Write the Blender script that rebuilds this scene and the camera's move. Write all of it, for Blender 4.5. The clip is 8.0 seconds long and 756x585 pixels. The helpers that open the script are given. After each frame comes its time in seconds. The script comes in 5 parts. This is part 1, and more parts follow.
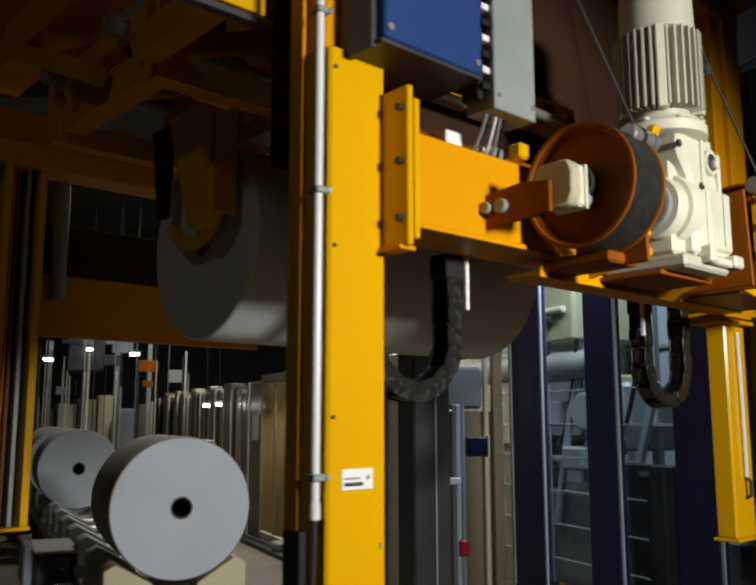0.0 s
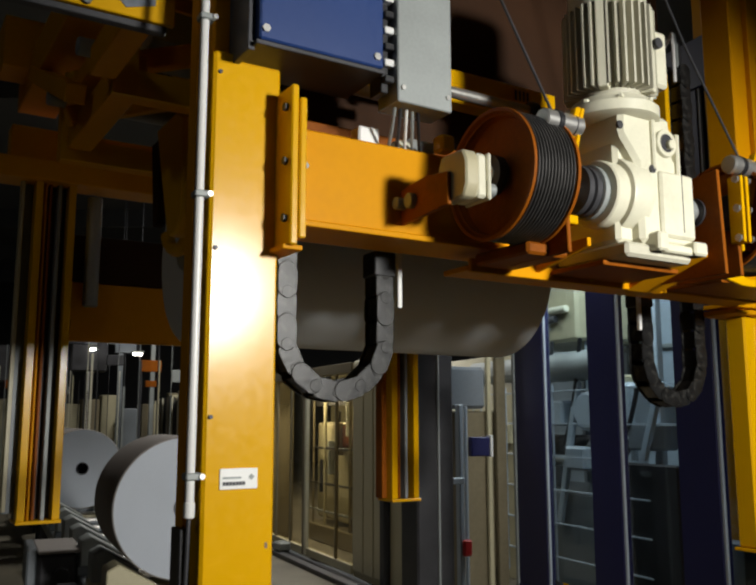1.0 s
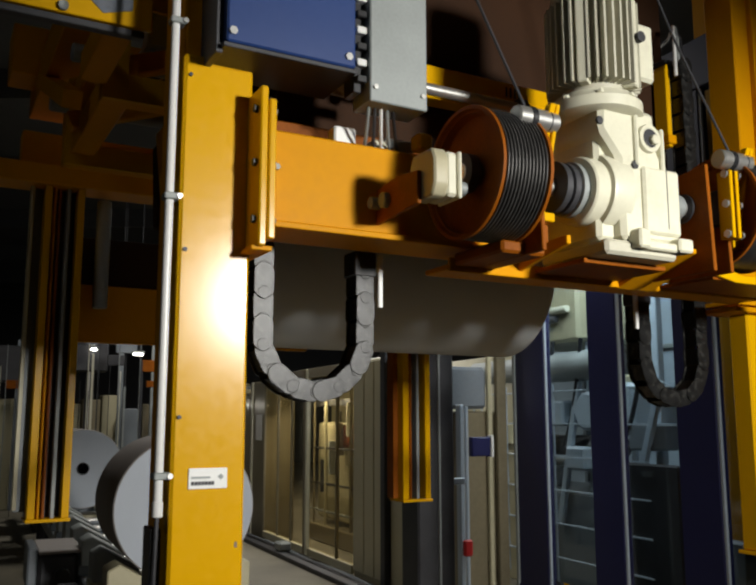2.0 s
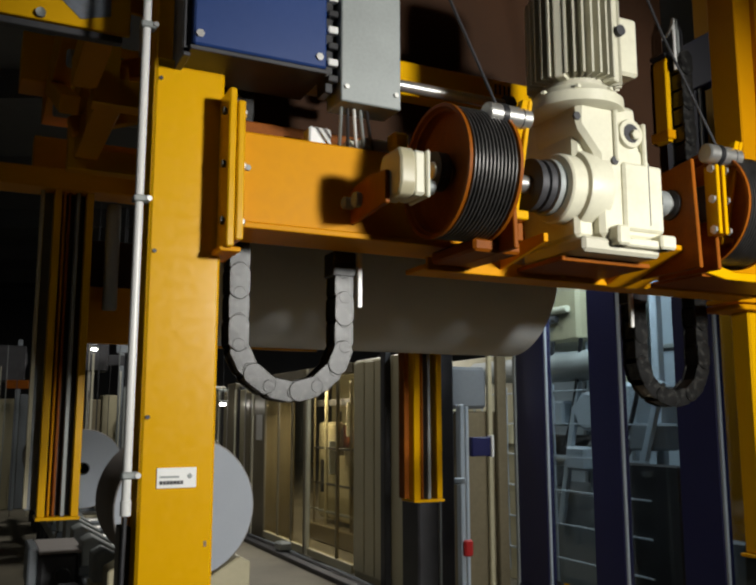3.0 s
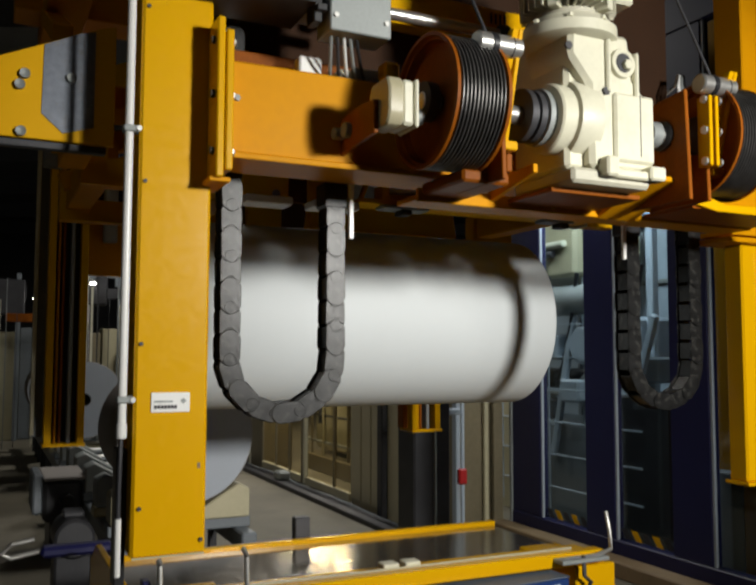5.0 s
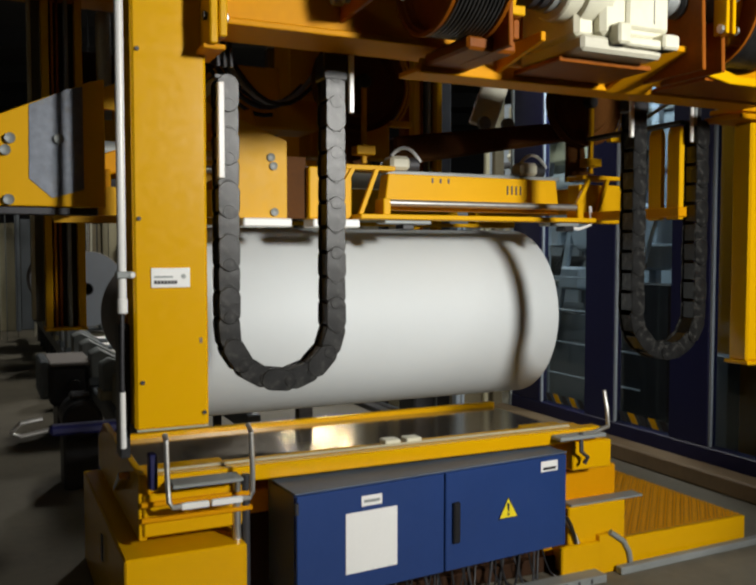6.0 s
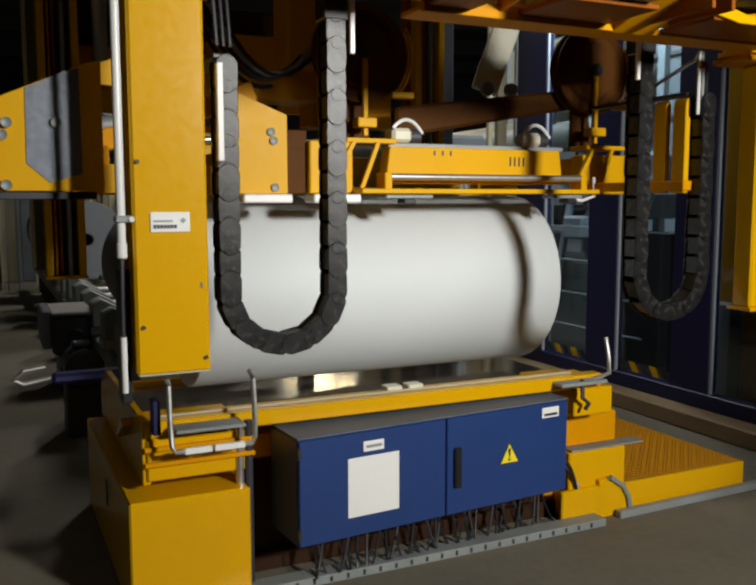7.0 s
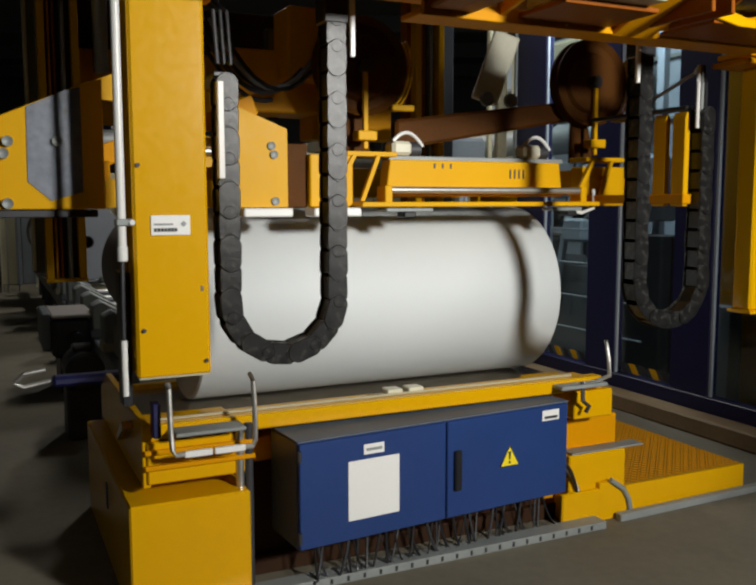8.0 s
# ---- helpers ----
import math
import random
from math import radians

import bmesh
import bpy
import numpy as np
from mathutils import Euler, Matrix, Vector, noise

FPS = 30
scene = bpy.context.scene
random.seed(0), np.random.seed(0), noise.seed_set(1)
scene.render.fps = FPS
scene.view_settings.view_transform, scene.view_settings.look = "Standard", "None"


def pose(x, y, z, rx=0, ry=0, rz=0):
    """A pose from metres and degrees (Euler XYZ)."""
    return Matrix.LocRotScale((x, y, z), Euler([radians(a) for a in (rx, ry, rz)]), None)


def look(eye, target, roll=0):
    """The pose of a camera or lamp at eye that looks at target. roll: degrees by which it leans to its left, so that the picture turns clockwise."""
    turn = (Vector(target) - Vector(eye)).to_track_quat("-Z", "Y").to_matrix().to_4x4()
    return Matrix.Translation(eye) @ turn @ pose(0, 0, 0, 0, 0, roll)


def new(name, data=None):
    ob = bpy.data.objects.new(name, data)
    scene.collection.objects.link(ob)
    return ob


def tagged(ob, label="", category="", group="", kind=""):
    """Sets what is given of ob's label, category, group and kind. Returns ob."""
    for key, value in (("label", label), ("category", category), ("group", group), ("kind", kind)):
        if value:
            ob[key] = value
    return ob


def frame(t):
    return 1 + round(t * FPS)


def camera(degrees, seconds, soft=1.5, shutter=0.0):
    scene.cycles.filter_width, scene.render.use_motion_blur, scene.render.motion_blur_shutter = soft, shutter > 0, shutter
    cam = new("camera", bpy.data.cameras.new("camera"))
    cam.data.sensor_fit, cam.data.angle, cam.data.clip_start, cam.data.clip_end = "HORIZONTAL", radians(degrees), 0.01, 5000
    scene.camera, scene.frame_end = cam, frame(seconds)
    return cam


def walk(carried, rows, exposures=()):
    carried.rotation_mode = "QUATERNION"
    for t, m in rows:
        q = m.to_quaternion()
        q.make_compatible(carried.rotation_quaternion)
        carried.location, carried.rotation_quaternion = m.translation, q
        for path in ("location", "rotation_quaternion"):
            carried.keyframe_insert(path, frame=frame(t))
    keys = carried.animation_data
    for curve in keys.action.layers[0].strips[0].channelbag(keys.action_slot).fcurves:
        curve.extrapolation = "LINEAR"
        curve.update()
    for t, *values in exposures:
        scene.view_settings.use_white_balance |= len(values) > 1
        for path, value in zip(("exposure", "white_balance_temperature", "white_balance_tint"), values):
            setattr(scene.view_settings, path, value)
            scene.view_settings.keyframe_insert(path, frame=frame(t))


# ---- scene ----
AXIS_X, AXIS_Y, GRID_YAW = -0.122, 6.0, 25.0
GRID = pose(AXIS_X, AXIS_Y, 0, 0, 0, GRID_YAW)

# ---- the camera and its path: t, x, y, z, pitch, roll, yaw ----
cam = camera(48.45, 8.0, soft=2.4, shutter=0.4)
EYE = 2.25
PATH = [
    (0.0, 0, 0, 0, 8.60, 0.06, -0.27), (0.5, 0, 0, 0, 8.60, 0.06, -0.16), (1.0, 0, 0, 0, 8.59, 0.06, -0.07),
    (2.5, 0, 0, 0, 8.60, 0.06, -0.02), (3.5, 0, 0, 0, 8.59, 0.05, 0.0), (4.0, 0, 0, 0, 8.59, 0.05, 0.0),
    (4.2, 0, 0, -0.001, 8.52, 0.03, 0.0), (4.7, 0.005, -0.03, -0.018, 6.35, -0.08, -0.1),
    (5.3, 0.012, -0.06, -0.054, 1.86, -0.15, -0.2), (5.5, 0.012, -0.045, -0.075, 0.23, -0.10, -0.18),
    (6.0, 0.006, 0, -0.109, -3.0, -0.02, -0.12), (6.5, 0.006, 0.017, -0.132, -5.35, 0.07, -0.06),
    (7.0, 0.004, 0.026, -0.142, -6.27, 0.08, -0.04), (7.5, 0.003, 0.025, -0.141, -6.27, 0.08, -0.04),
    (8.0, 0.002, 0.025, -0.138, -6.12, 0.09, -0.05)]
walk(cam, [(t, pose(x, y, EYE + z, 90 + p, r, w)) for t, x, y, z, p, r, w in PATH],
     exposures=[(0, 0.0), (8, 0.0)])

# ---- light ----
world = bpy.data.worlds.new("world")
scene.world = world
world.use_nodes = True
world.node_tree.nodes["Background"].inputs[0].default_value = (0.62, 0.55, 0.47, 1)
world.node_tree.nodes["Background"].inputs[1].default_value = 0.044


def area_lamp(name, eye, target, size_x, size_y, watts, colour):
    data = bpy.data.lights.new(name, "AREA")
    data.shape, data.size, data.size_y, data.energy, data.color = "RECTANGLE", size_x, size_y, watts, colour
    ob = new(name, data)
    ob.matrix_world = look(eye, target)
    return ob


FLOOD = (5.0, -1.4, 3.85)
FLOOD_AIM = (0.1, 5.5, 2.0)
flood = bpy.data.lights.new("floodlight_lamp", "SPOT")
flood.energy, flood.color, flood.shadow_soft_size = 3400, (1.0, 0.98, 0.92), 0.42
flood.spot_size, flood.spot_blend = radians(55), 0.5
new("floodlight_lamp", flood).matrix_world = look(FLOOD, FLOOD_AIM)
HIGH_BAYS = [(-4.6, -2.5, 36), (-1.6, 12.6, 200), (-3.0, 21.0, 420)]
for hx, hy, watts in HIGH_BAYS:
    area_lamp("high_bay_lamp", (hx, hy, 8.2), (hx, hy, 0), 0.6, 2.4, watts, (1.0, 0.97, 0.90))

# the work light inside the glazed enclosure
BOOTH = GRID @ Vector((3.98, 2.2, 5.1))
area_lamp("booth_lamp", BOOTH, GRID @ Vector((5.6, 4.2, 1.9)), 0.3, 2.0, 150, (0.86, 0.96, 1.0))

# the tube row inside the machine line
area_lamp("line_lamp", GRID @ Vector((3.25, 9.3, 3.0)), GRID @ Vector((4.2, 8.6, 0.9)), 0.2, 1.6, 70, (1.0, 0.96, 0.86))

# ---- materials ----


def material(name, colour, rough=0.5, metal=0.0, vary=0.15, scale=6.0, bump=0.02, dirt=0.0, dirt_colour=(0.05, 0.04, 0.03),
             coat=0.0, stretch=(1, 1, 1), shine=0.5):
    m = bpy.data.materials.new(name)
    m.use_nodes = True
    nt = m.node_tree
    b = nt.nodes["Principled BSDF"]
    co = nt.nodes.new("ShaderNodeTexCoord")
    mp = nt.nodes.new("ShaderNodeMapping")
    mp.inputs["Scale"].default_value = stretch
    nt.links.new(co.outputs["Object"], mp.inputs["Vector"])
    info = nt.nodes.new("ShaderNodeObjectInfo")
    big = nt.nodes.new("ShaderNodeTexNoise")
    big.inputs["Scale"].default_value, big.inputs["Detail"].default_value = scale * 0.35, 5
    fine = nt.nodes.new("ShaderNodeTexNoise")
    fine.inputs["Scale"].default_value, fine.inputs["Detail"].default_value = scale * 9, 6
    for n in (big, fine):
        nt.links.new(mp.outputs[0], n.inputs["Vector"])
    both = nt.nodes.new("ShaderNodeMath")
    both.operation = "MULTIPLY_ADD"
    nt.links.new(fine.outputs["Fac"], both.inputs[0])
    both.inputs[1].default_value = 0.4
    nt.links.new(big.outputs["Fac"], both.inputs[2])
    ramp = nt.nodes.new("ShaderNodeMapRange")
    ramp.inputs[1].default_value, ramp.inputs[2].default_value = 0.45, 0.95
    ramp.inputs[3].default_value, ramp.inputs[4].default_value = 1 - vary, 1 + vary
    nt.links.new(both.outputs[0], ramp.inputs[0])
    mul = nt.nodes.new("ShaderNodeVectorMath")
    mul.operation = "SCALE"
    mul.inputs[0].default_value = colour
    nt.links.new(ramp.outputs[0], mul.inputs["Scale"])
    last = mul.outputs[0]
    if dirt > 0:
        spots = nt.nodes.new("ShaderNodeTexNoise")
        spots.inputs["Scale"].default_value, spots.inputs["Detail"].default_value = scale * 0.8, 8
        spots.inputs["Roughness"].default_value = 0.7
        nt.links.new(mp.outputs[0], spots.inputs["Vector"])
        edge = nt.nodes.new("ShaderNodeMapRange")
        edge.inputs[1].default_value, edge.inputs[2].default_value = 0.52, 0.75
        edge.inputs[4].default_value = dirt
        nt.links.new(spots.outputs["Fac"], edge.inputs[0])
        mix = nt.nodes.new("ShaderNodeMix")
        mix.data_type = "RGBA"
        nt.links.new(edge.outputs[0], mix.inputs[0])
        nt.links.new(last, mix.inputs[6])
        mix.inputs[7].default_value = (*dirt_colour, 1)
        last = mix.outputs[2]
    nt.links.new(last, b.inputs["Base Color"])
    rr = nt.nodes.new("ShaderNodeMapRange")
    rr.inputs[1].default_value, rr.inputs[2].default_value = 0.3, 0.8
    rr.inputs[3].default_value, rr.inputs[4].default_value = max(rough - 0.03, 0.02), min(rough + 0.05, 1)
    nt.links.new(fine.outputs["Fac"], rr.inputs[0])
    nt.links.new(rr.outputs[0], b.inputs["Roughness"])
    b.inputs["Metallic"].default_value = metal
    b.inputs["Specular IOR Level"].default_value = shine
    b.inputs["Coat Weight"].default_value = coat
    b.inputs["Coat Roughness"].default_value = 0.15
    if bump:
        bp = nt.nodes.new("ShaderNodeBump")
        bp.inputs["Strength"].default_value, bp.inputs["Distance"].default_value = 0.25, bump
        nt.links.new(both.outputs[0], bp.inputs["Height"])
        nt.links.new(bp.outputs[0], b.inputs["Normal"])
    return m


def glow(name, colour, strength):
    m = bpy.data.materials.new(name)
    m.use_nodes = True
    b = m.node_tree.nodes["Principled BSDF"]
    b.inputs["Base Color"].default_value = (*colour, 1)
    b.inputs["Emission Color"].default_value = (*colour, 1)
    b.inputs["Emission Strength"].default_value = strength
    return m


def glass(name, colour, rough=0.03):
    m = bpy.data.materials.new(name)
    m.use_nodes = True
    nt = m.node_tree
    nt.nodes.remove(nt.nodes["Principled BSDF"])
    out = nt.nodes["Material Output"]
    tr = nt.nodes.new("ShaderNodeBsdfTransparent")
    tr.inputs[0].default_value = (*colour, 1)
    gl = nt.nodes.new("ShaderNodeBsdfGlossy")
    gl.inputs["Roughness"].default_value = rough
    mx = nt.nodes.new("ShaderNodeMixShader")
    mx.inputs[0].default_value = 0.06
    nt.links.new(tr.outputs[0], mx.inputs[1])
    nt.links.new(gl.outputs[0], mx.inputs[2])
    nt.links.new(mx.outputs[0], out.inputs["Surface"])
    return m


YELLOW = material("yellow_paint", (0.70, 0.37, 0.001), 0.21, 0, 0.02, 3, 0.0, 0.05, (0.42, 0.20, 0.005), shine=0.34)
AMBER = material("amber_paint", (0.64, 0.275, 0.001), 0.45, 0, 0.06, 3, 0.0, 0.12, (0.30, 0.12, 0.005), shine=0.07)
SATIN = material("satin_yellow_paint", (0.70, 0.37, 0.001), 0.42, 0, 0.03, 3, 0.0, 0.08, (0.42, 0.20, 0.005), shine=0.14)
RUST = material("rusty_orange_steel", (0.25, 0.068, 0.003), 0.5, 0.0, 0.25, 5, 0.002, 0.5, (0.09, 0.026, 0.003), shine=0.12)
# dark brown that also carries painted shade, as on the station's foot
UMBER = material("dark_brown_and_shade", (0.035, 0.014, 0.005), 0.75, 0, 0.3, 4, 0.002, shine=0.2)
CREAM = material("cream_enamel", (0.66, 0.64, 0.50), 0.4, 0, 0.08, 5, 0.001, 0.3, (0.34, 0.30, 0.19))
# the same cream enamel, darkened for shade between the fins and under the gearbox
FIN_SHADE = material("shaded_cream_enamel", (0.50, 0.48, 0.38), 0.45, 0, 0.08, 6, 0.003, 0.15, (0.2, 0.18, 0.12))
BROWN = material("dark_brown_steel_paint", (0.085, 0.030, 0.004), 0.6, 0, 0.25, 5, 0.002, 0.4, (0.04, 0.015, 0.003), shine=0.1)
STEEL = material("bright_steel", (0.66, 0.65, 0.62), 0.33, 0.85, 0.08, 5, 0.0)
DULL = material("galvanised_steel", (0.27, 0.29, 0.285), 0.55, 0.25, 0.18, 7, 0.001)
DARK = material("dark_steel", (0.045, 0.045, 0.05), 0.5, 0.3, 0.3, 8, 0.004)
BLACK = material("black_plastic", (0.014, 0.014, 0.016), 0.4, 0, 0.3, 10, 0.002)
ROPE = material("oiled_wire_rope", (0.075, 0.072, 0.07), 0.38, 0.6, 0.35, 40, 0.004)
# the pale patches paint in the marbled gloss of the lit, greasy links
LINK = material("mottled_black_chain_plastic", (0.009, 0.009, 0.009), 0.30, 0, 0.9, 18, 0.012, 1.0, (0.088, 0.085, 0.077), shine=0.32)
PIPE = material("white_conduit_plastic", (0.75, 0.75, 0.73), 0.3, 0, 0.06, 6, 0.001)
BLUE = material("blue_cabinet_enamel", (0.015, 0.043, 0.165), 0.38, 0, 0.10, 4, 0.002, 0.08, (0.05, 0.07, 0.15))
NAVY = material("navy_frame_paint", (0.006, 0.007, 0.060), 0.45, 0, 0.12, 4, 0.002)
PAPER = material("white_paper", (0.60, 0.635, 0.65), 0.6, 0, 0.02, 2, 0.001)
REEL_END = material("grey_white_paper_edge", (0.40, 0.435, 0.49), 0.75, 0, 0.05, 5, 0.003)
WRAP = material("kraft_wrapped_paper", (0.26, 0.235, 0.22), 0.7, 0, 0.10, 3, 0.004)
CONCRETE = material("dusty_concrete", (0.155, 0.138, 0.10), 0.75, 0, 0.28, 1.6, 0.012, 0.6, (0.095, 0.08, 0.06))
WALL = material("dark_hall_cladding", (0.09, 0.09, 0.095), 0.7, 0, 0.15, 1, 0.01)
BEIGE = material("beige_sheet_enamel", (0.45, 0.41, 0.27), 0.42, 0, 0.10, 2.5, 0.003, 0.15, (0.25, 0.2, 0.13))
BRONZE = material("brown_machine_enamel", (0.19, 0.16, 0.10), 0.35, 0.1, 0.25, 2, 0.004)
GREY = material("grey_machine_enamel", (0.16, 0.18, 0.20), 0.45, 0, 0.15, 3, 0.003)
PALE = material("pale_blue_grey_enamel", (0.38, 0.44, 0.50), 0.4, 0, 0.12, 3, 0.003)
LABEL = material("white_label_film", (0.82, 0.82, 0.80), 0.4, 0, 0.03, 6, 0)
RED = material("red_enamel", (0.45, 0.02, 0.02), 0.4, 0, 0.1, 6, 0)
WARN = material("warning_yellow_film", (0.85, 0.68, 0.02), 0.4, 0, 0.05, 8, 0)
ZINC = material("zinc_steel", (0.20, 0.22, 0.26), 0.35, 0.4, 0.35, 4, 0.002, 0.7, (0.22, 0.13, 0.02))
PLATE = material("polished_steel_plate", (0.42, 0.37, 0.30), 0.13, 0.9, 0.2, 3, 0.002, 0.3, (0.2, 0.16, 0.1))
# blue enamel lightened for dust and for the sheen on the cabinet top
DUSTY = material("dusty_sheen_blue_enamel", (0.10, 0.125, 0.165), 0.6, 0, 0.3, 3, 0.002, 0.5, (0.06, 0.08, 0.13))
CHECKER = material("yellow_checker_plate", (0.27, 0.125, 0.003), 0.5, 0.0, 0.2, 4, 0.004, 0.4, (0.18, 0.09, 0.02))
CLEAR = glass("clear_glass", (0.80, 0.86, 0.88))
BROWN_GLASS = glass("bronze_tinted_glass", (0.84, 0.78, 0.62))
TAN = material("tan_steel_paint", (0.23, 0.155, 0.08), 0.6, 0, 0.2, 3, 0.003, 0.4, (0.09, 0.06, 0.04))
TUBE = glow("lit_lamp_tube", (1.0, 0.95, 0.85), 14)

# ---- mesh helpers ----


def merge(bm, piece, m=None):
    if m is not None:
        piece.transform(m)
    me = bpy.data.meshes.new("piece")
    piece.to_mesh(me)
    piece.free()
    bm.from_mesh(me)
    bpy.data.meshes.remove(me)
    return bm


def soften(piece, width, segments=1):
    if width > 0:
        bmesh.ops.bevel(piece, geom=piece.edges[:], offset=width, segments=segments, affect="EDGES", profile=0.5)


def box(bm, u0, u1, v0, v1, z0, z1, bevel=0.006, m=None):
    piece = bmesh.new()
    bmesh.ops.create_cube(piece, size=1)
    for p in piece.verts:
        p.co = ((u0 + u1) / 2 + p.co.x * (u1 - u0), (v0 + v1) / 2 + p.co.y * (v1 - v0), (z0 + z1) / 2 + p.co.z * (z1 - z0))
    soften(piece, min(bevel, 0.3 * min(abs(u1 - u0), abs(v1 - v0), abs(z1 - z0))))
    return merge(bm, piece, m)


def prism(bm, points, depth, m, bevel=0.004):
    """A polygon in the x-z plane, pushed along +y by depth, then posed by m."""
    piece = bmesh.new()
    low = [piece.verts.new((x, 0, z)) for x, z in points]
    high = [piece.verts.new((x, depth, z)) for x, z in points]
    n = len(points)
    piece.faces.new(low)
    piece.faces.new(high[::-1])
    for i in range(n):
        piece.faces.new((low[i], high[i], high[(i + 1) % n], low[(i + 1) % n]))
    bmesh.ops.recalc_face_normals(piece, faces=piece.faces[:])
    soften(piece, min(bevel, depth * 0.3))
    return merge(bm, piece, m)


TURN = {"u": pose(0, 0, 0, 0, 90, 0), "v": pose(0, 0, 0, -90, 0, 0), "z": Matrix.Identity(4)}


def lathe(bm, profile, centre, axis="z", steps=40, caps=True):
    """Turns (radius, height) pairs round an axis."""
    piece = bmesh.new()
    rings = []
    for r, h in profile:
        rings.append([piece.verts.new((r * math.cos(2 * math.pi * i / steps), r * math.sin(2 * math.pi * i / steps), h))
                      for i in range(steps)])
    for a, b in zip(rings, rings[1:]):
        for i in range(steps):
            piece.faces.new((a[i], a[(i + 1) % steps], b[(i + 1) % steps], b[i]))
    if caps:
        piece.faces.new(rings[0][::-1])
        piece.faces.new(rings[-1])
    for f in piece.faces:
        f.smooth = len(f.verts) == 4
    bmesh.ops.recalc_face_normals(piece, faces=piece.faces[:])
    return merge(bm, piece, Matrix.Translation(centre) @ TURN[axis])


def rod(bm, centre, axis, radius, length, steps=20, chamfer=0.15):
    c = radius * chamfer
    return lathe(bm, [(radius - c, -length / 2), (radius, -length / 2 + c), (radius, length / 2 - c), (radius - c, length / 2)], centre, axis, steps)


def pipe(bm, points, radius, steps=10):
    """A round bar along a line of points."""
    pts = [Vector(p) for p in points]
    piece = bmesh.new()
    rings = []
    for i, p in enumerate(pts):
        way = (pts[min(i + 1, len(pts) - 1)] - pts[max(i - 1, 0)]).normalized()
        side = way.cross(Vector((0.31, 0.77, 0.55))).normalized()
        up = way.cross(side)
        rings.append([piece.verts.new(p + radius * (math.cos(2 * math.pi * k / steps) * side + math.sin(2 * math.pi * k / steps) * up))
                      for k in range(steps)])
    for a, b in zip(rings, rings[1:]):
        for k in range(steps):
            f = piece.faces.new((a[k], a[(k + 1) % steps], b[(k + 1) % steps], b[k]))
            f.smooth = True
    piece.faces.new(rings[0][::-1])
    piece.faces.new(rings[-1])
    bmesh.ops.recalc_face_normals(piece, faces=piece.faces[:])
    return merge(bm, piece)


def sag(a, b, drop, n=10):
    a, b = Vector(a), Vector(b)
    return [a.lerp(b, i / n) - Vector((0, 0, drop * 4 * (i / n) * (1 - i / n))) for i in range(n + 1)]


def mesh_of(name, bm, mat):
    me = bpy.data.meshes.new(name)
    bm.to_mesh(me)
    bm.free()
    me.materials.append(mat)
    me.set_sharp_from_angle(angle=radians(32))
    return me


def part(name, bm, mat, parent, label=""):
    ob = new(name, mesh_of(name, bm, mat))
    ob.parent = parent
    return tagged(ob, label)


def thing(name, m, label, category, group="", kind=""):
    ob = new(name)
    ob.matrix_world = m
    return tagged(ob, label, category, group, kind)


def solo(name, bm, mat, m, label, category="", group="", kind=""):
    ob = new(name, mesh_of(name, bm, mat))
    ob.matrix_world = m
    return tagged(ob, label, category, group, kind)


def B(*a, **k):
    return box(bmesh.new(), *a, **k)


def bolt(name, at, axis, parent, mat=STEEL, r=0.014):
    bm = bmesh.new()
    lathe(bm, [(r, -0.008), (r, 0.004), (r * 0.8, 0.009)], at, axis, 6)
    return part(name, bm, mat, parent)

# ---- the hall ----
solo("floor", box(bmesh.new(), -22, 22, -14, 46, -0.3, 0.0, 0), CONCRETE, Matrix.Identity(4), "dusty grey concrete hall floor", "floor", kind="structure")
for nm, a in (("wall_north", (-22, 22, 46, 46.3, 0, 9)), ("wall_south", (-22, 22, -14.3, -14, 0, 9)),
              ("wall_west", (-22.3, -22, -14, 46, 0, 9)), ("wall_east", (22, 22.3, -14, 46, 0, 9))):
    solo(nm, B(*a, bevel=0), WALL, Matrix.Identity(4), "dark sheet-clad hall wall", "wall", kind="structure")
roof = B(-22.3, 22.3, -14.3, 46.3, 9.0, 9.3, bevel=0)
for k in range(11):
    box(roof, -22, 22, -12 + 5.5 * k, -11.7 + 5.5 * k, 8.4, 9.0, 0)
solo("ceiling", roof, WALL, Matrix.Identity(4), "dark hall roof with steel girders", "ceiling", kind="structure")

for hx, hy, watts in HIGH_BAYS:
    e = thing("high_bay_light", pose(hx, hy, 8.2), "long white high-bay light under the roof", "ceiling light", "high-bay lights")
    part("housing", B(-0.36, 0.36, -1.3, 1.3, 0.06, 0.16, bevel=0.02), DULL, e)
    for s in (-0.3, 0.3):
        part("hanger", rod(bmesh.new(), (s, 0, 0.48), "z", 0.012, 0.66, 8), STEEL, e)
fl = thing("floodlight", look(FLOOD, FLOOD_AIM), "square work floodlight on a tall stand", "floodlight")
part("housing", B(-0.45, 0.45, -0.45, 0.45, 0.03, 0.2, bevel=0.03), DARK, fl)
stand = bmesh.new()
rod(stand, (0, 0, 1.93), "z", 0.03, 3.86, 12)
for a in (30, 150, 270):
    pipe(stand, [(0, 0, 0.55), (0.6 * math.cos(radians(a)), 0.6 * math.sin(radians(a)), 0.02)], 0.02)
solo("light_stand", stand, DARK, pose(5.1, -1.52, 0), "dark steel tripod stand of the floodlight", "light stand")

# ---- the turning gantry ----
gantry = thing("turning_gantry", GRID, "yellow steel turning gantry with hoist drums and four hanging guide posts", "gantry crane")


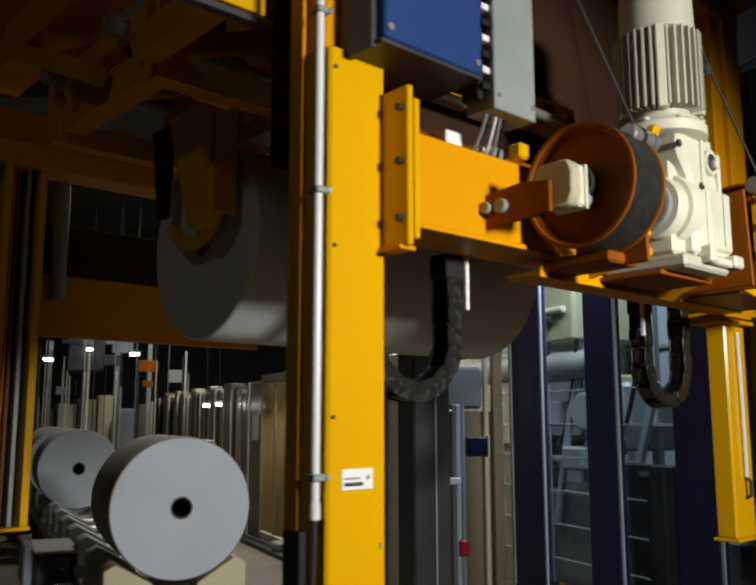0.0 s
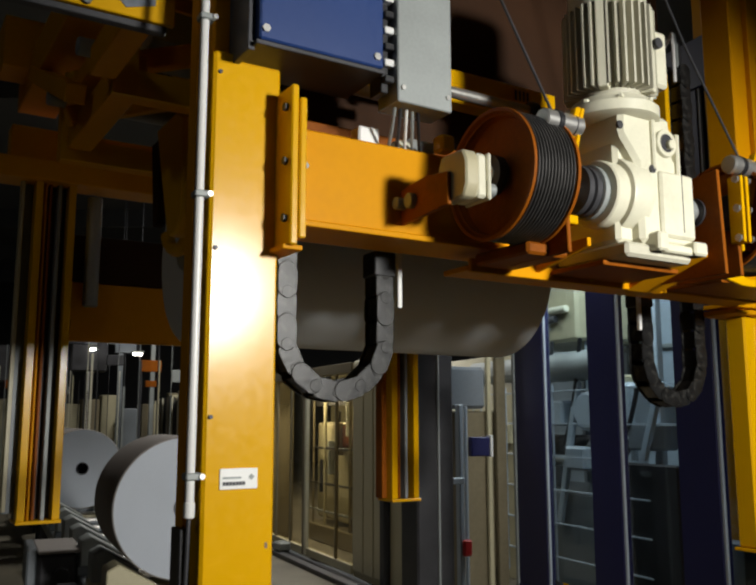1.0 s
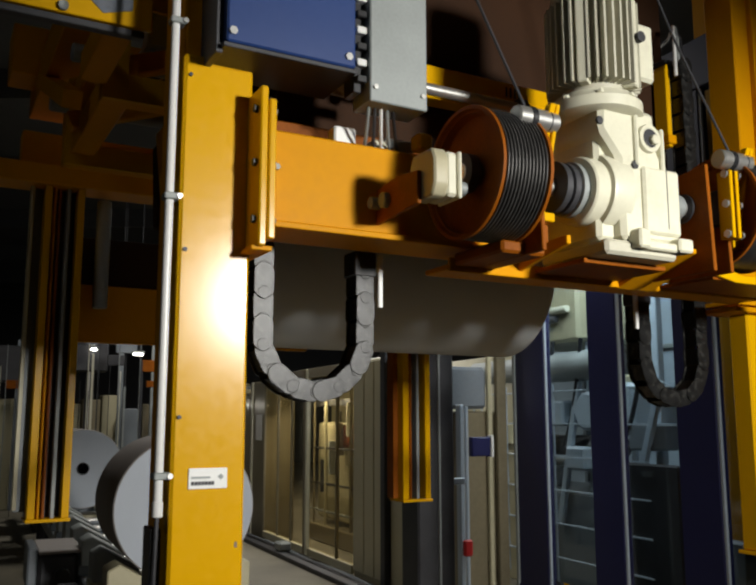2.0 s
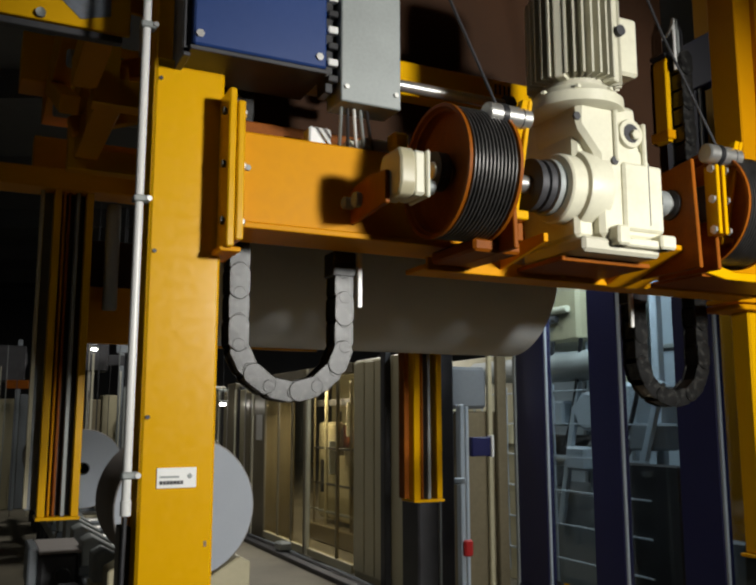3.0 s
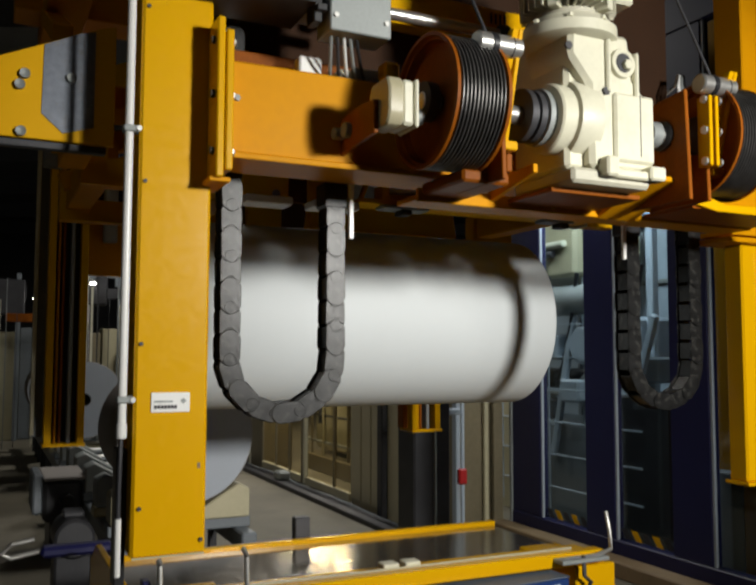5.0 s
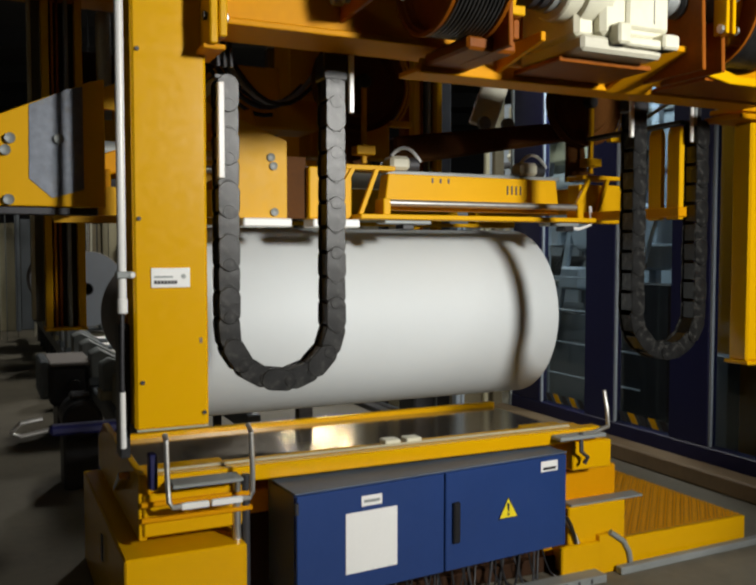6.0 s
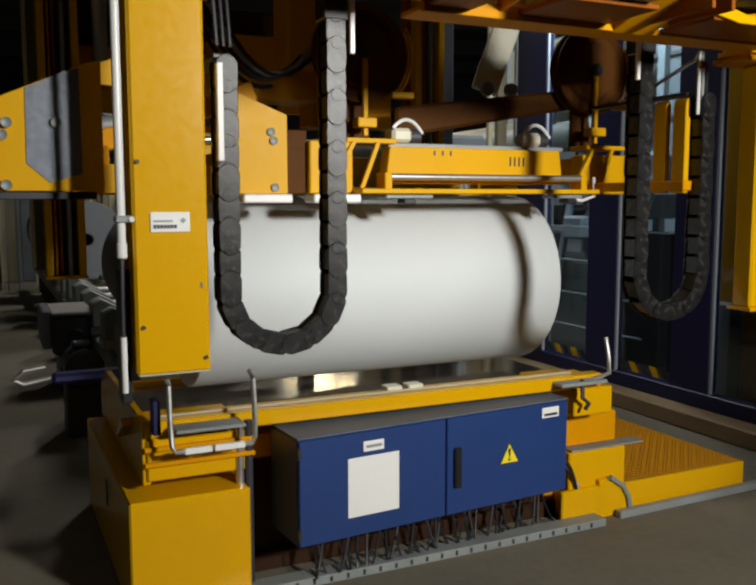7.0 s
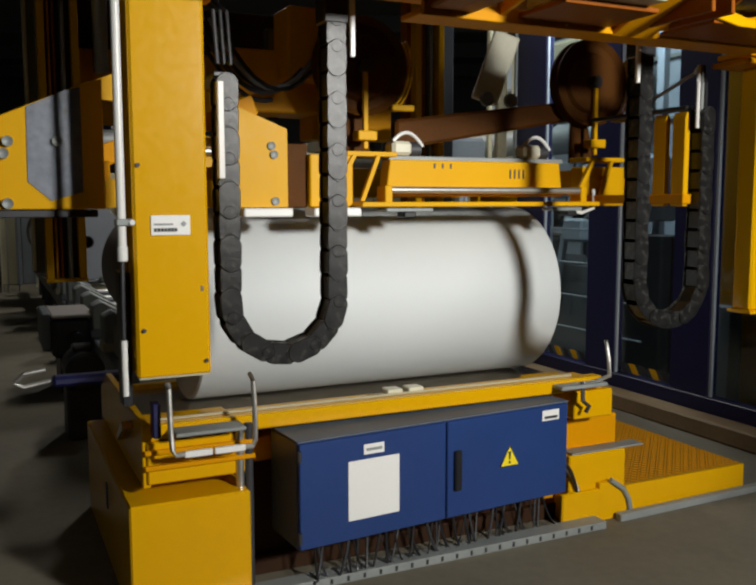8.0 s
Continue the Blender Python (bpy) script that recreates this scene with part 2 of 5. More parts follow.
def post_front_left():
    p = part("guide_post", B(-1.88, -1.58, -2.04, -1.80, 1.40, 3.765, bevel=0.012), YELLOW, gantry, "bright yellow guide post cover")
    part("name_plate", B(-1.812, -1.655, -2.046, -2.04, 1.982, 2.062, bevel=0.002), LABEL, p, "small white name plate with dark bars")
    for k in range(7):
        part("plate_writing", B(-1.80 + 0.0135 * k, -1.7895 + 0.0135 * k, -2.049, -2.046, 1.997, 2.011, bevel=0), DARK, p)
    part("plate_writing", B(-1.80, -1.725, -2.049, -2.046, 2.022, 2.03, bevel=0), DULL, p)
    d = 0.012
    part("plate_emblem", prism(bmesh.new(), [(-d, 0), (0, -d), (d, 0), (0, d)], 0.003, pose(-1.682, -2.049, 2.028), 0), DULL, p)
    for u, z in ((-1.855, 3.67), (-1.855, 2.93), (-1.856, 2.26), (-1.85, 1.6), (-1.6, 1.46)):
        bolt("bolt", (u, -2.042, z), "v", p, DARK, 0.009)
    part("scuff_mark", B(-1.618, -1.606, -2.0412, -2.0397, 1.75, 1.772, bevel=0), TAN, p)
    part("foot_lip", B(-1.875, -1.585, -2.046, -2.04, 1.40, 1.408, bevel=0.001), BEIGE, p)
    part("guide_channel", B(-1.90, -1.882, -1.88, -1.79, 1.42, 5.6, bevel=0.004), AMBER, gantry)
    part("guide_rail", B(-1.925, -1.884, -1.93, -1.82, 1.27, 1.83, bevel=0.004), BLACK, gantry, "black rubber-faced lower guide rail")
    part("upper_post", B(-1.87, -1.59, -1.99, -1.78, 3.765, 5.6, bevel=0.008), AMBER, gantry)
    bm = bmesh.new()
    pipe(bm, [(-1.922, -2.02, 1.90), (-1.92, -2.02, 3.0), (-1.918, -2.02, 5.6)], 0.018, 12)
    c = part("conduit", bm, PIPE, gantry, "white plastic cable conduit")
    part("cable", pipe(bmesh.new(), [(-1.922, -2.02, 1.90), (-1.926, -2.02, 1.7), (-1.924, -2.0, 1.55)], 0.009, 8), DARK, gantry)
    part("lower_conduit", pipe(bmesh.new(), [(-1.924, -2.0, 1.56), (-1.924, -2.0, 1.44), (-1.922, -1.99, 1.33)], 0.013, 10), PIPE, gantry)
    part("sleeve", rod(bmesh.new(), (-1.922, -2.02, 1.91), "z", 0.0215, 0.06, 14), PIPE, gantry)
    for z in (2.035, 3.145, 3.9):
        part("conduit_clip", B(-1.945, -1.88, -2.045, -1.985, z - 0.014, z + 0.014, bevel=0.005), DULL, gantry)
        bolt("clip_screw", (-1.884, -2.045, z), "v", c, STEEL, 0.012)


def post_front_right():
    p = part("guide_post", B(1.735, 2.02, -1.87, -1.73, 1.46, 2.90, bevel=0.012), YELLOW, gantry)
    part("post_foot", B(1.72, 2.04, -1.89, -1.71, 1.44, 1.46, bevel=0.003), YELLOW, gantry)
    part("post_cap", B(1.57, 2.05, -1.93, -1.66, 2.90, 2.93, bevel=0.004), AMBER, gantry)
    part("post_cap", B(1.60, 2.05, -1.92, -1.67, 2.945, 2.975, bevel=0.004), AMBER, gantry)
    part("upper_post", B(1.80, 2.14, -1.86, -1.64, 2.975, 5.6, bevel=0.008), AMBER, gantry)
    part("upper_post_flange", B(1.94, 2.17, -1.90, -1.86, 2.975, 5.6, bevel=0.004), AMBER, gantry)
    part("handle", pipe(bmesh.new(), [(1.89, -1.875, 1.86), (1.89, -1.91, 1.83), (1.89, -1.91, 1.74), (1.89, -1.875, 1.72)], 0.012), DARK, p)
    part("cable", pipe(bmesh.new(), [(1.88, -1.885, 2.85), (1.89, -1.885, 2.3), (1.89, -1.885, 1.86)], 0.014), PIPE, p)


def post_back(u0, side):
    """A guide post on the far side: two yellow flanges, bright running rails, a dark web and an end plate."""
    p = part("guide_post", B(u0, u0 + 0.30, 1.70, 1.80, 1.50, 4.1, bevel=0.004), DARK, gantry, "far guide post with bright running rails")
    for a, b, m, f in ((0.0, 0.055, YELLOW, 1.56), (0.245, 0.30, YELLOW, 1.56), (0.11, 0.13, RUST, 1.62), (0.17, 0.2, DULL, 1.60), (0.075, 0.09, AMBER, 1.6)):
        part("running_rail", B(u0 + a, u0 + b, f, 1.705, 1.515, 4.1, bevel=0.004), m, p)
    part("end_plate", B(u0 - 0.01, u0 + 0.31, 1.54, 1.81, 1.49, 1.515, bevel=0.003), YELLOW, p)
    if side < 0:
        part("guide_strip", B(u0 - 0.1, u0 - 0.07, 1.62, 1.68, 1.58, 4.1, bevel=0.004), BEIGE, p)
        part("guide_back", B(u0 - 0.085, u0, 1.7, 1.76, 1.56, 4.1, bevel=0.004), GREY, p)
    else:
        part("guide_back", B(u0 - 0.05, u0, 1.66, 1.78, 1.52, 4.1, bevel=0.004), RUST, p)


post_front_left()
post_front_right()
post_back(-1.985, -1)
post_back(1.26, 1)

# front hoist beam
beam = part("hoist_beam", B(-1.53, 1.62, -2.10, -1.86, 3.07, 3.475, bevel=0.01), AMBER, gantry, "orange-yellow front hoist beam")
part("bottom_flange", B(-1.53, 1.62, -2.13, -1.83, 3.045, 3.07, bevel=0.004), AMBER, beam)
for u in (-1.60, -1.562):
    part("end_flange", B(u, u + 0.032, -2.20, -1.84, 2.945 + (u > -1.59) * 0.03, 3.62 - (u > -1.59) * 0.05, bevel=0.006), YELLOW, beam)
part("flange_gusset", B(-1.62, -1.53, -2.17, -1.9, 2.93, 2.95, bevel=0.004), AMBER, beam)
for z in (3.06, 3.30, 3.53):
    bolt("bolt", (-1.522, -2.15, z), "u", beam, STEEL, 0.018)
    bolt("bolt", (-1.608, -2.15, z), "u", beam, DARK, 0.018)
bolt("bolt", (-1.49, -2.104, 3.31), "v", beam, DULL, 0.014)

# drum shelf under the beam, with brackets that carry the drums forward
shelf = part("drum_shelf", B(-0.62, 1.58, -2.08, -1.88, 2.945, 2.97, bevel=0.004), AMBER, gantry, "orange shelf carrying the hoist drums")
part("shelf_lip", B(-0.62, 0.74, -2.105, -2.082, 2.935, 3.0, bevel=0.004), AMBER, shelf)
part("shelf_block", B(-0.60, -0.36, -2.48, -2.10, 2.962, 3.02, bevel=0.012), RUST, shelf)
part("shelf_block", prism(bmesh.new(), [(-2.50, 3.02), (-2.105, 2.965), (-2.105, 3.06), (-2.50, 3.10)], 0.03, pose(-0.36, 0, 0, 0, 0, 90), 0.004), RUST, shelf)
for u in (-0.22, 0.42):
    part("shelf_rib", prism(bmesh.new(), [(-2.46, 3.04), (-2.08, 2.962), (-2.08, 3.07), (-2.46, 3.08)], 0.025, pose(u + 0.025, 0, 0, 0, 0, 90), 0.003), AMBER, shelf)
part("gear_support", B(-0.12, 0.40, -2.46, -2.07, 2.962, 2.985, bevel=0.004), RUST, shelf)
part("lower_plate", prism(bmesh.new(), [(-2.50, 3.06), (-2.09, 2.93), (-2.09, 2.955), (-2.50, 3.085)], 0.24, pose(0.68, 0, 0, 0, 0, 90), 0.004), AMBER, shelf)
part("drum_tray", B(0.76, 1.58, -2.44, -2.082, 2.955, 2.975, bevel=0.004), RUST, shelf)
part("tray_lip", prism(bmesh.new(), [(0.74, 2.975), (0.90, 2.945), (1.60, 2.945), (1.60, 3.0), (0.96, 2.985), (0.78, 3.03)], 0.02, pose(0, -2.465, 0), 0.004), YELLOW, shelf)
part("shelf_nib", B(0.14, 0.165, -2.12, -2.106, 2.95, 3.02, bevel=0.003), YELLOW, shelf)


def drum(u, width):
    d = part("hoist_drum", lathe(bmesh.new(), [(0.05, 0.07), (0.255, 0.06), (0.276, 0.0), (0.292, 0.0), (0.292, 0.014), (0.27, 0.018), (0.262, 0.02),
                                               (0.262, width - 0.02), (0.290, width - 0.015), (0.290, width), (0.23, width), (0.22, width - 0.05), (0.05, width - 0.05)],
                                 (u, -2.43, 3.30), "u", 56), RUST, gantry, "rusty orange hoist drum")
    prof = []
    n = 12
    step = (width - 0.045) / n
    for i in range(n):
        for k in range(6):
            a = math.pi * k / 5
            prof.append((0.262 + 0.027 * math.sin(a), 0.022 + step * (i + 0.5 - 0.5 * math.cos(a) * 0.96)))
    part("rope_winding", lathe(bmesh.new(), prof, (u, -2.43, 3.30), "u", 56, caps=False), ROPE, d, "dark wound wire rope")
    part("hub", lathe(bmesh.new(), [(0.085, 0.0), (0.085, 0.05), (0.06, 0.06)], (u - 0.01, -2.43, 3.30), "u", 24), DARK, d)
    return d


drum(-0.765, 0.26)
drum(0.79, 0.26)
part("drive_shaft", rod(bmesh.new(), (0.12, -2.43, 3.30), "u", 0.042, 1.8, 20), STEEL, gantry, "bright steel drive shaft")
part("shaft_bearing", lathe(bmesh.new(), [(0.12, -0.06), (0.12, -0.03), (0.105, -0.025), (0.105, -0.015), (0.12, -0.01), (0.12, 0.02), (0.1, 0.03), (0.1, 0.08)],
                            (-0.22, -2.43, 3.30), "u", 32), DARK, gantry)
part("shaft_collar", lathe(bmesh.new(), [(0.05, -0.03), (0.065, -0.03), (0.065, 0.03), (0.05, 0.03)], (0.50, -2.43, 3.30), "u", 24), DULL, gantry)
# bearing stands and rope pressers
for u in (-0.455, 0.60, 0.72):
    bs = part("bearing_stand", prism(bmesh.new(), [(-0.20, 2.96), (0.20, 2.96), (0.16, 3.46), (-0.18, 3.50)], 0.022, pose(u, -2.40, 0, 0, 0, 90), 0.004), RUST, gantry)
    part("bearing_ring", lathe(bmesh.new(), [(0.045, -0.035), (0.075, -0.035), (0.075, -0.01)], (u, -2.43, 3.30), "u", 28), DARK, bs)
for u in (-0.42, 0.84):
    for lean, thick in ((0.0, 0.03), (0.055, 0.02)):
        part("presser_arm", prism(bmesh.new(), [(0.06 - lean, 3.10), (0.11 - lean, 3.10), (-0.09, 3.60), (-0.13, 3.60)], thick, pose(u + 0.4 * lean, -2.52, 0, 0, 0, 90), 0.003), YELLOW, gantry)
    part("presser_foot", B(u - 0.06, u + 0.05, -2.56, -2.46, 3.10, 3.14, bevel=0.005), YELLOW, gantry)
    r = part("presser_roller", rod(bmesh.new(), (u - 0.08, -2.60, 3.53), "u", 0.048, 0.22, 20), STEEL, gantry)
    part("roller_sleeve", rod(bmesh.new(), (u - 0.11, -2.60, 3.53), "u", 0.052, 0.04, 20), BLACK, r)
    part("roller_sleeve", rod(bmesh.new(), (u - 0.02, -2.60, 3.53), "u", 0.051, 0.012, 20), DARK, r)
for u in (0.655, 0.695):
    part("tension_strap", B(u, u + 0.02, -2.66, -2.58, 3.12, 3.46, bevel=0.004), YELLOW, gantry)
for z in (3.14, 3.29, 3.44):
    bolt("strap_bolt", (0.64, -2.64, z), "u", gantry, STEEL, 0.02)
    bolt("strap_bolt", (0.735, -2.64, z), "u", gantry, STEEL, 0.02)
part("strap_block", B(0.665, 0.70, -2.62, -2.50, 3.20, 3.38, bevel=0.006), DARK, gantry)
for u, tu in ((-0.56, -0.74), (0.72, 0.56)):
    part("hoist_rope", pipe(bmesh.new(), [(u, -2.62, 3.55), (tu, -2.45, 4.2), (tu - 0.28, -2.2, 5.4)], 0.007, 8), DARK, gantry)


def encoder():
    e = part("encoder_bracket", prism(bmesh.new(), [(-2.46, 3.13), (-2.10, 3.11), (-2.10, 3.27), (-2.30, 3.29), (-2.46, 3.27)], 0.022, pose(-0.99, 0, 0, 0, 0, 90), 0.004), RUST, gantry)
    part("encoder_base", prism(bmesh.new(), [(-0.075, -0.10), (0.075, -0.10), (0.10, -0.05), (0.10, 0.05), (0.075, 0.10), (-0.075, 0.10), (-0.1, 0.05), (-0.1, -0.05)],
                               0.07, pose(-0.99, -2.46, 3.25, 0, 0, -90), 0.008), BEIGE, e)
    part("encoder_case", B(-0.92, -0.865, -2.54, -2.38, 3.155, 3.345, bevel=0.012), CREAM, e, "cream encoder housing")
    part("encoder_lid", B(-0.863, -0.845, -2.545, -2.375, 3.15, 3.35, bevel=0.006), CREAM, e)
    part("encoder_cap", lathe(bmesh.new(), [(0.012, 0.0), (0.03, 0.0), (0.03, 0.03), (0.012, 0.03), (0.012, 0.0)], (-0.845, -2.51, 3.20), "u", 18, caps=False), DULL, e)
    for z in (3.17, 3.33):
        bolt("screw", (-0.843, -2.40, z), "u", e, STEEL, 0.011)
    part("bracket_knob", rod(bmesh.new(), (-1.02, -2.20, 3.20), "u", 0.035, 0.04, 16), DULL, e)
    part("bracket_knob", rod(bmesh.new(), (-1.03, -2.13, 3.20), "u", 0.028, 0.06, 16), DULL, e)


encoder()


def gearmotor():
    g = part("gearmotor", prism(bmesh.new(), [(-0.02, 3.06), (0.345, 3.06), (0.345, 3.20), (0.32, 3.40), (0.275, 3.46), (0.23, 3.50), (0.21, 3.70), (-0.13, 3.70), (-0.14, 3.57), (-0.03, 3.44)],
                                0.34, pose(0, -2.58, 0), 0.022), CREAM, gantry, "cream-painted gearmotor")
    part("gear_foot", B(0.02, 0.35, -2.62, -2.28, 3.02, 3.06, bevel=0.008), CREAM, g)
    part("gear_foot", B(0.02, 0.09, -2.64, -2.56, 3.02, 3.11, bevel=0.01), CREAM, g)
    part("gear_foot", B(0.27, 0.365, -2.64, -2.56, 3.02, 3.085, bevel=0.01), CREAM, g)
    part("rear_housing", B(-0.115, 0.20, -2.52, -2.10, 3.06, 3.70, bevel=0.02), CREAM, g)
    part("gear_cover", B(0.10, 0.335, -2.60, -2.56, 3.10, 3.42, bevel=0.012), CREAM, g)
    part("cover_joint", B(0.245, 0.249, -2.602, -2.598, 3.13, 3.42, bevel=0), DARK, g)
    part("gear_shoulder", lathe(bmesh.new(), [(0.05, -0.03), (0.066, -0.03), (0.07, -0.02), (0.07, 0.03)], (0.155, -2.57, 3.56), "v", 24), CREAM, g)
    part("plug_recess", rod(bmesh.new(), (0.155, -2.598, 3.56), "v", 0.05, 0.01, 20), DARK, g)
    part("drain_plug", rod(bmesh.new(), (0.165, -2.61, 3.55), "v", 0.025, 0.03, 6), CREAM, g)
    part("housing_rib", B(0.06, 0.085, -2.60, -2.56, 3.42, 3.68, bevel=0.008), CREAM, g)
    part("housing_rib", B(0.225, 0.25, -2.60, -2.56, 3.40, 3.62, bevel=0.008), CREAM, g)
    part("bearing_boss", lathe(bmesh.new(), [(0.10, -0.15), (0.155, -0.15), (0.162, -0.14), (0.162, -0.07), (0.185, -0.065), (0.19, -0.05), (0.19, 0.06)], (-0.03, -2.43, 3.30), "u", 36), CREAM, g)
    part("bearing_ring", lathe(bmesh.new(), [(0.115, -0.09), (0.13, -0.085), (0.13, -0.06), (0.118, -0.055), (0.118, -0.04), (0.135, -0.035), (0.135, 0)], (-0.14, -2.43, 3.30), "u", 32), DULL, g)
    # underside shade is put into the darker cream
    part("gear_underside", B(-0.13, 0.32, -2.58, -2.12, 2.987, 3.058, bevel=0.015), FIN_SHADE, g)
    for u, z in ((0.06, 3.42), (-0.15, 3.60), (0.32, 3.2)):
        bolt("plug", (u, -2.585, z), "v", g, DARK, 0.02)
    # motor
    part("motor_flange", lathe(bmesh.new(), [(0.20, 3.66), (0.225, 3.67), (0.225, 3.72), (0.21, 3.73), (0.19, 3.76)], (-0.03, -2.43, 0), "z", 40), CREAM, g)
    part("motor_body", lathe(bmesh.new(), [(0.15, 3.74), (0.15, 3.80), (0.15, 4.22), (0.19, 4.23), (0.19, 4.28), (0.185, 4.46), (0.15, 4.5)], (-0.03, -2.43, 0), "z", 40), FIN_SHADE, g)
    for k in range(34):
        a = radians(k * 360 / 34)
        if 205 < math.degrees(a) < 222 or 292 < math.degrees(a) < 302:
            continue
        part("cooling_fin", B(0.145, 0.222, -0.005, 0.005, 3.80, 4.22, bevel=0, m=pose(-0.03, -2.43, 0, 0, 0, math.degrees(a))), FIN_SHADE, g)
    for a in (214, 297):
        part("motor_rib", B(0.15, 0.215, -0.025, 0.025, 3.79, 4.23, bevel=0.006, m=pose(-0.03, -2.43, 0, 0, 0, a)), CREAM, g)
    part("terminal_box", B(0.17, 0.32, -2.50, -2.28, 3.90, 4.20, bevel=0.015), CREAM, g)
    part("eye_bolt", lathe(bmesh.new(), [(0.012, -0.012), (0.026, -0.012), (0.026, 0.012), (0.012, 0.012)], (0.075, -2.64, 4.03), "v", 18), DARK, g)
    for k in range(8):
        a = radians(45 * k + 10)
        bolt("flange_bolt", (-0.03 + 0.208 * math.cos(a), -2.43 + 0.208 * math.sin(a), 3.735), "z", g, CREAM, 0.016)


gearmotor()
for ob in gantry.children:
    if ob.name.startswith("gearmotor"):
        ob.location.x = 0.035

# control panel and cable trunking over the beam
bp = part("control_panel", B(-1.77, -1.19, -2.25, -1.95, 3.755, 5.0, bevel=0.008), BLUE, gantry, "blue control panel over the beam")
part("panel_floor", B(-1.78, -1.18, -2.24, -1.9, 3.735, 3.755, bevel=0.003), DARK, bp)
part("panel_side", B(-1.80, -1.77, -2.2, -1.9, 3.72, 5.0, bevel=0.003), DARK, bp)
for u, z in ((-1.745, 3.80), (-1.225, 3.80)):
    bolt("bolt", (u, -2.252, z), "v", bp, STEEL, 0.018)
tr = part("trunking", B(-1.13, -0.84, -2.27, -2.10, 3.615, 5.0, bevel=0.005), DULL, gantry, "galvanised cable trunking")
for u in (-1.105, -0.865):
    bolt("bolt", (u, -2.272, 3.68), "v", tr, STEEL, 0.012)
ck = part("cable_comb", B(-1.185, -1.15, -2.22, -2.12, 3.66, 5.0, bevel=0.003), BLACK, gantry)
for k in range(16):
    part("comb_tooth", B(-1.182, -1.135, -2.25, -2.21, 3.70 + 0.075 * k, 3.732 + 0.075 * k, bevel=0.004), PIPE if k % 2 else BLACK, ck)
for k in range(5):
    part("cable", pipe(bmesh.new(), sag((-1.10 + 0.03 * k, -2.2, 3.63), (-1.02 + 0.05 * k, -1.98, 3.47), 0.05), 0.008, 8), (DULL, DARK, PIPE, DULL, BLACK)[k], gantry)
part("limit_switch", B(-1.18, -1.07, -2.02, -1.94, 3.475, 3.575, bevel=0.008), LABEL, gantry, "white limit switch")
part("limit_switch", B(-0.93, -0.78, -2.05, -1.95, 3.475, 3.55, bevel=0.01), DULL, gantry)
part("valve_block", B(-1.0, -0.92, -2.06, -1.96, 3.475, 3.53, bevel=0.01), CREAM, gantry)
part("stop_block", B(-0.82, -0.74, -2.16, -2.08, 3.48, 3.56, bevel=0.012), YELLOW, gantry)
part("torsion_shaft", rod(bmesh.new(), (-1.13, -1.80, 3.845), "u", 0.032, 0.62, 18), STEEL, gantry, "bright torsion shaft behind the beam")
part("torsion_shaft", rod(bmesh.new(), (-0.38, -1.80, 3.95), "u", 0.03, 0.92, 18), STEEL, gantry)
for u in (-1.38, -0.84, 0.06):
    part("shaft_clamp", rod(bmesh.new(), (u, -1.80, 3.845 if u < -1 else 3.95), "u", 0.055, 0.06, 18), DARK, gantry)
part("rear_beam", B(-0.95, 0.42, -1.62, -1.5, 3.99, 4.18, bevel=0.008), YELLOW, gantry)
for k in range(4):
    part("scale_mark", B(0.10 + 0.03 * k, 0.112 + 0.03 * k, -1.624, -1.62, 4.09, 4.15, bevel=0), DARK, gantry)
part("rear_panel", B(-1.7, 0.4, 1.86, 1.92, 2.88, 3.36, bevel=0.006), AMBER, gantry)
part("rear_band", B(-1.9, 0.6, 1.84, 1.95, 3.36, 3.75, bevel=0.006), UMBER, gantry)
part("rear_cylinder", rod(bmesh.new(), (-1.5, 1.75, 3.6), "z", 0.06, 0.9, 18), DULL, gantry)
# assumed plate, coloured dark; it keeps the floodlight off the parts behind
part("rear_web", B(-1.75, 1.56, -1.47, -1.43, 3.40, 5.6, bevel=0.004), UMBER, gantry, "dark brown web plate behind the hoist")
part("rear_trough", B(-1.5, 1.5, -1.84, -1.66, 3.48, 3.62, bevel=0.006), RUST, gantry)

# upper frame of the gantry
for a in ((-2.5, 2.3, 1.50, 1.80, 4.08, 4.24), (-2.15, 2.2, 1.85, 2.05, 4.24, 4.6), (-2.1, -1.8, -1.8, 2.0, 4.75, 5.05), (1.6, 1.9, -0.6, 2.0, 4.75, 5.05),
          (-2.3, 2.2, -1.9, -1.6, 5.2, 5.6), (-2.3, 2.2, 1.4, 1.75, 4.9, 5.3), (-0.4, 0.4, -1.8, 2.0, 5.0, 5.5), (-1.0, 1.5, -0.9, -0.6, 4.5, 4.75)):
    part("frame_beam", B(*a, bevel=0.008), AMBER, gantry)
for u in (-2.05, 1.85):
    part("frame_brace", B(-0.06, 0.06, 0, 1.9, -0.06, 0.06, bevel=0.006, m=pose(u, -0.1, 4.2, 24, 0, 0)), AMBER, gantry)
for u in (-0.35, 0.65):
    part("top_sheave", lathe(bmesh.new(), [(0.04, -0.04), (0.26, -0.04), (0.30, -0.02), (0.28, 0), (0.30, 0.02), (0.26, 0.04), (0.04, 0.04)], (u, -1.25, 4.25), "v", 40), RUST, gantry)
part("slewing_ring", lathe(bmesh.new(), [(0.7, 5.5), (1.15, 5.5), (1.15, 5.75), (0.7, 5.75)], (0, 0, 0), "z", 56), DARK, gantry)
part("slewing_column", rod(bmesh.new(), (0, 0, 7.3), "z", 0.7, 3.2, 48, 0.02), DARK, gantry)

# ---- the lift carriage, drawn at its lowest place ----
lift = thing("lift_carriage", GRID, "yellow lift carriage with gabled side plates and clamp arms", "lift carriage")


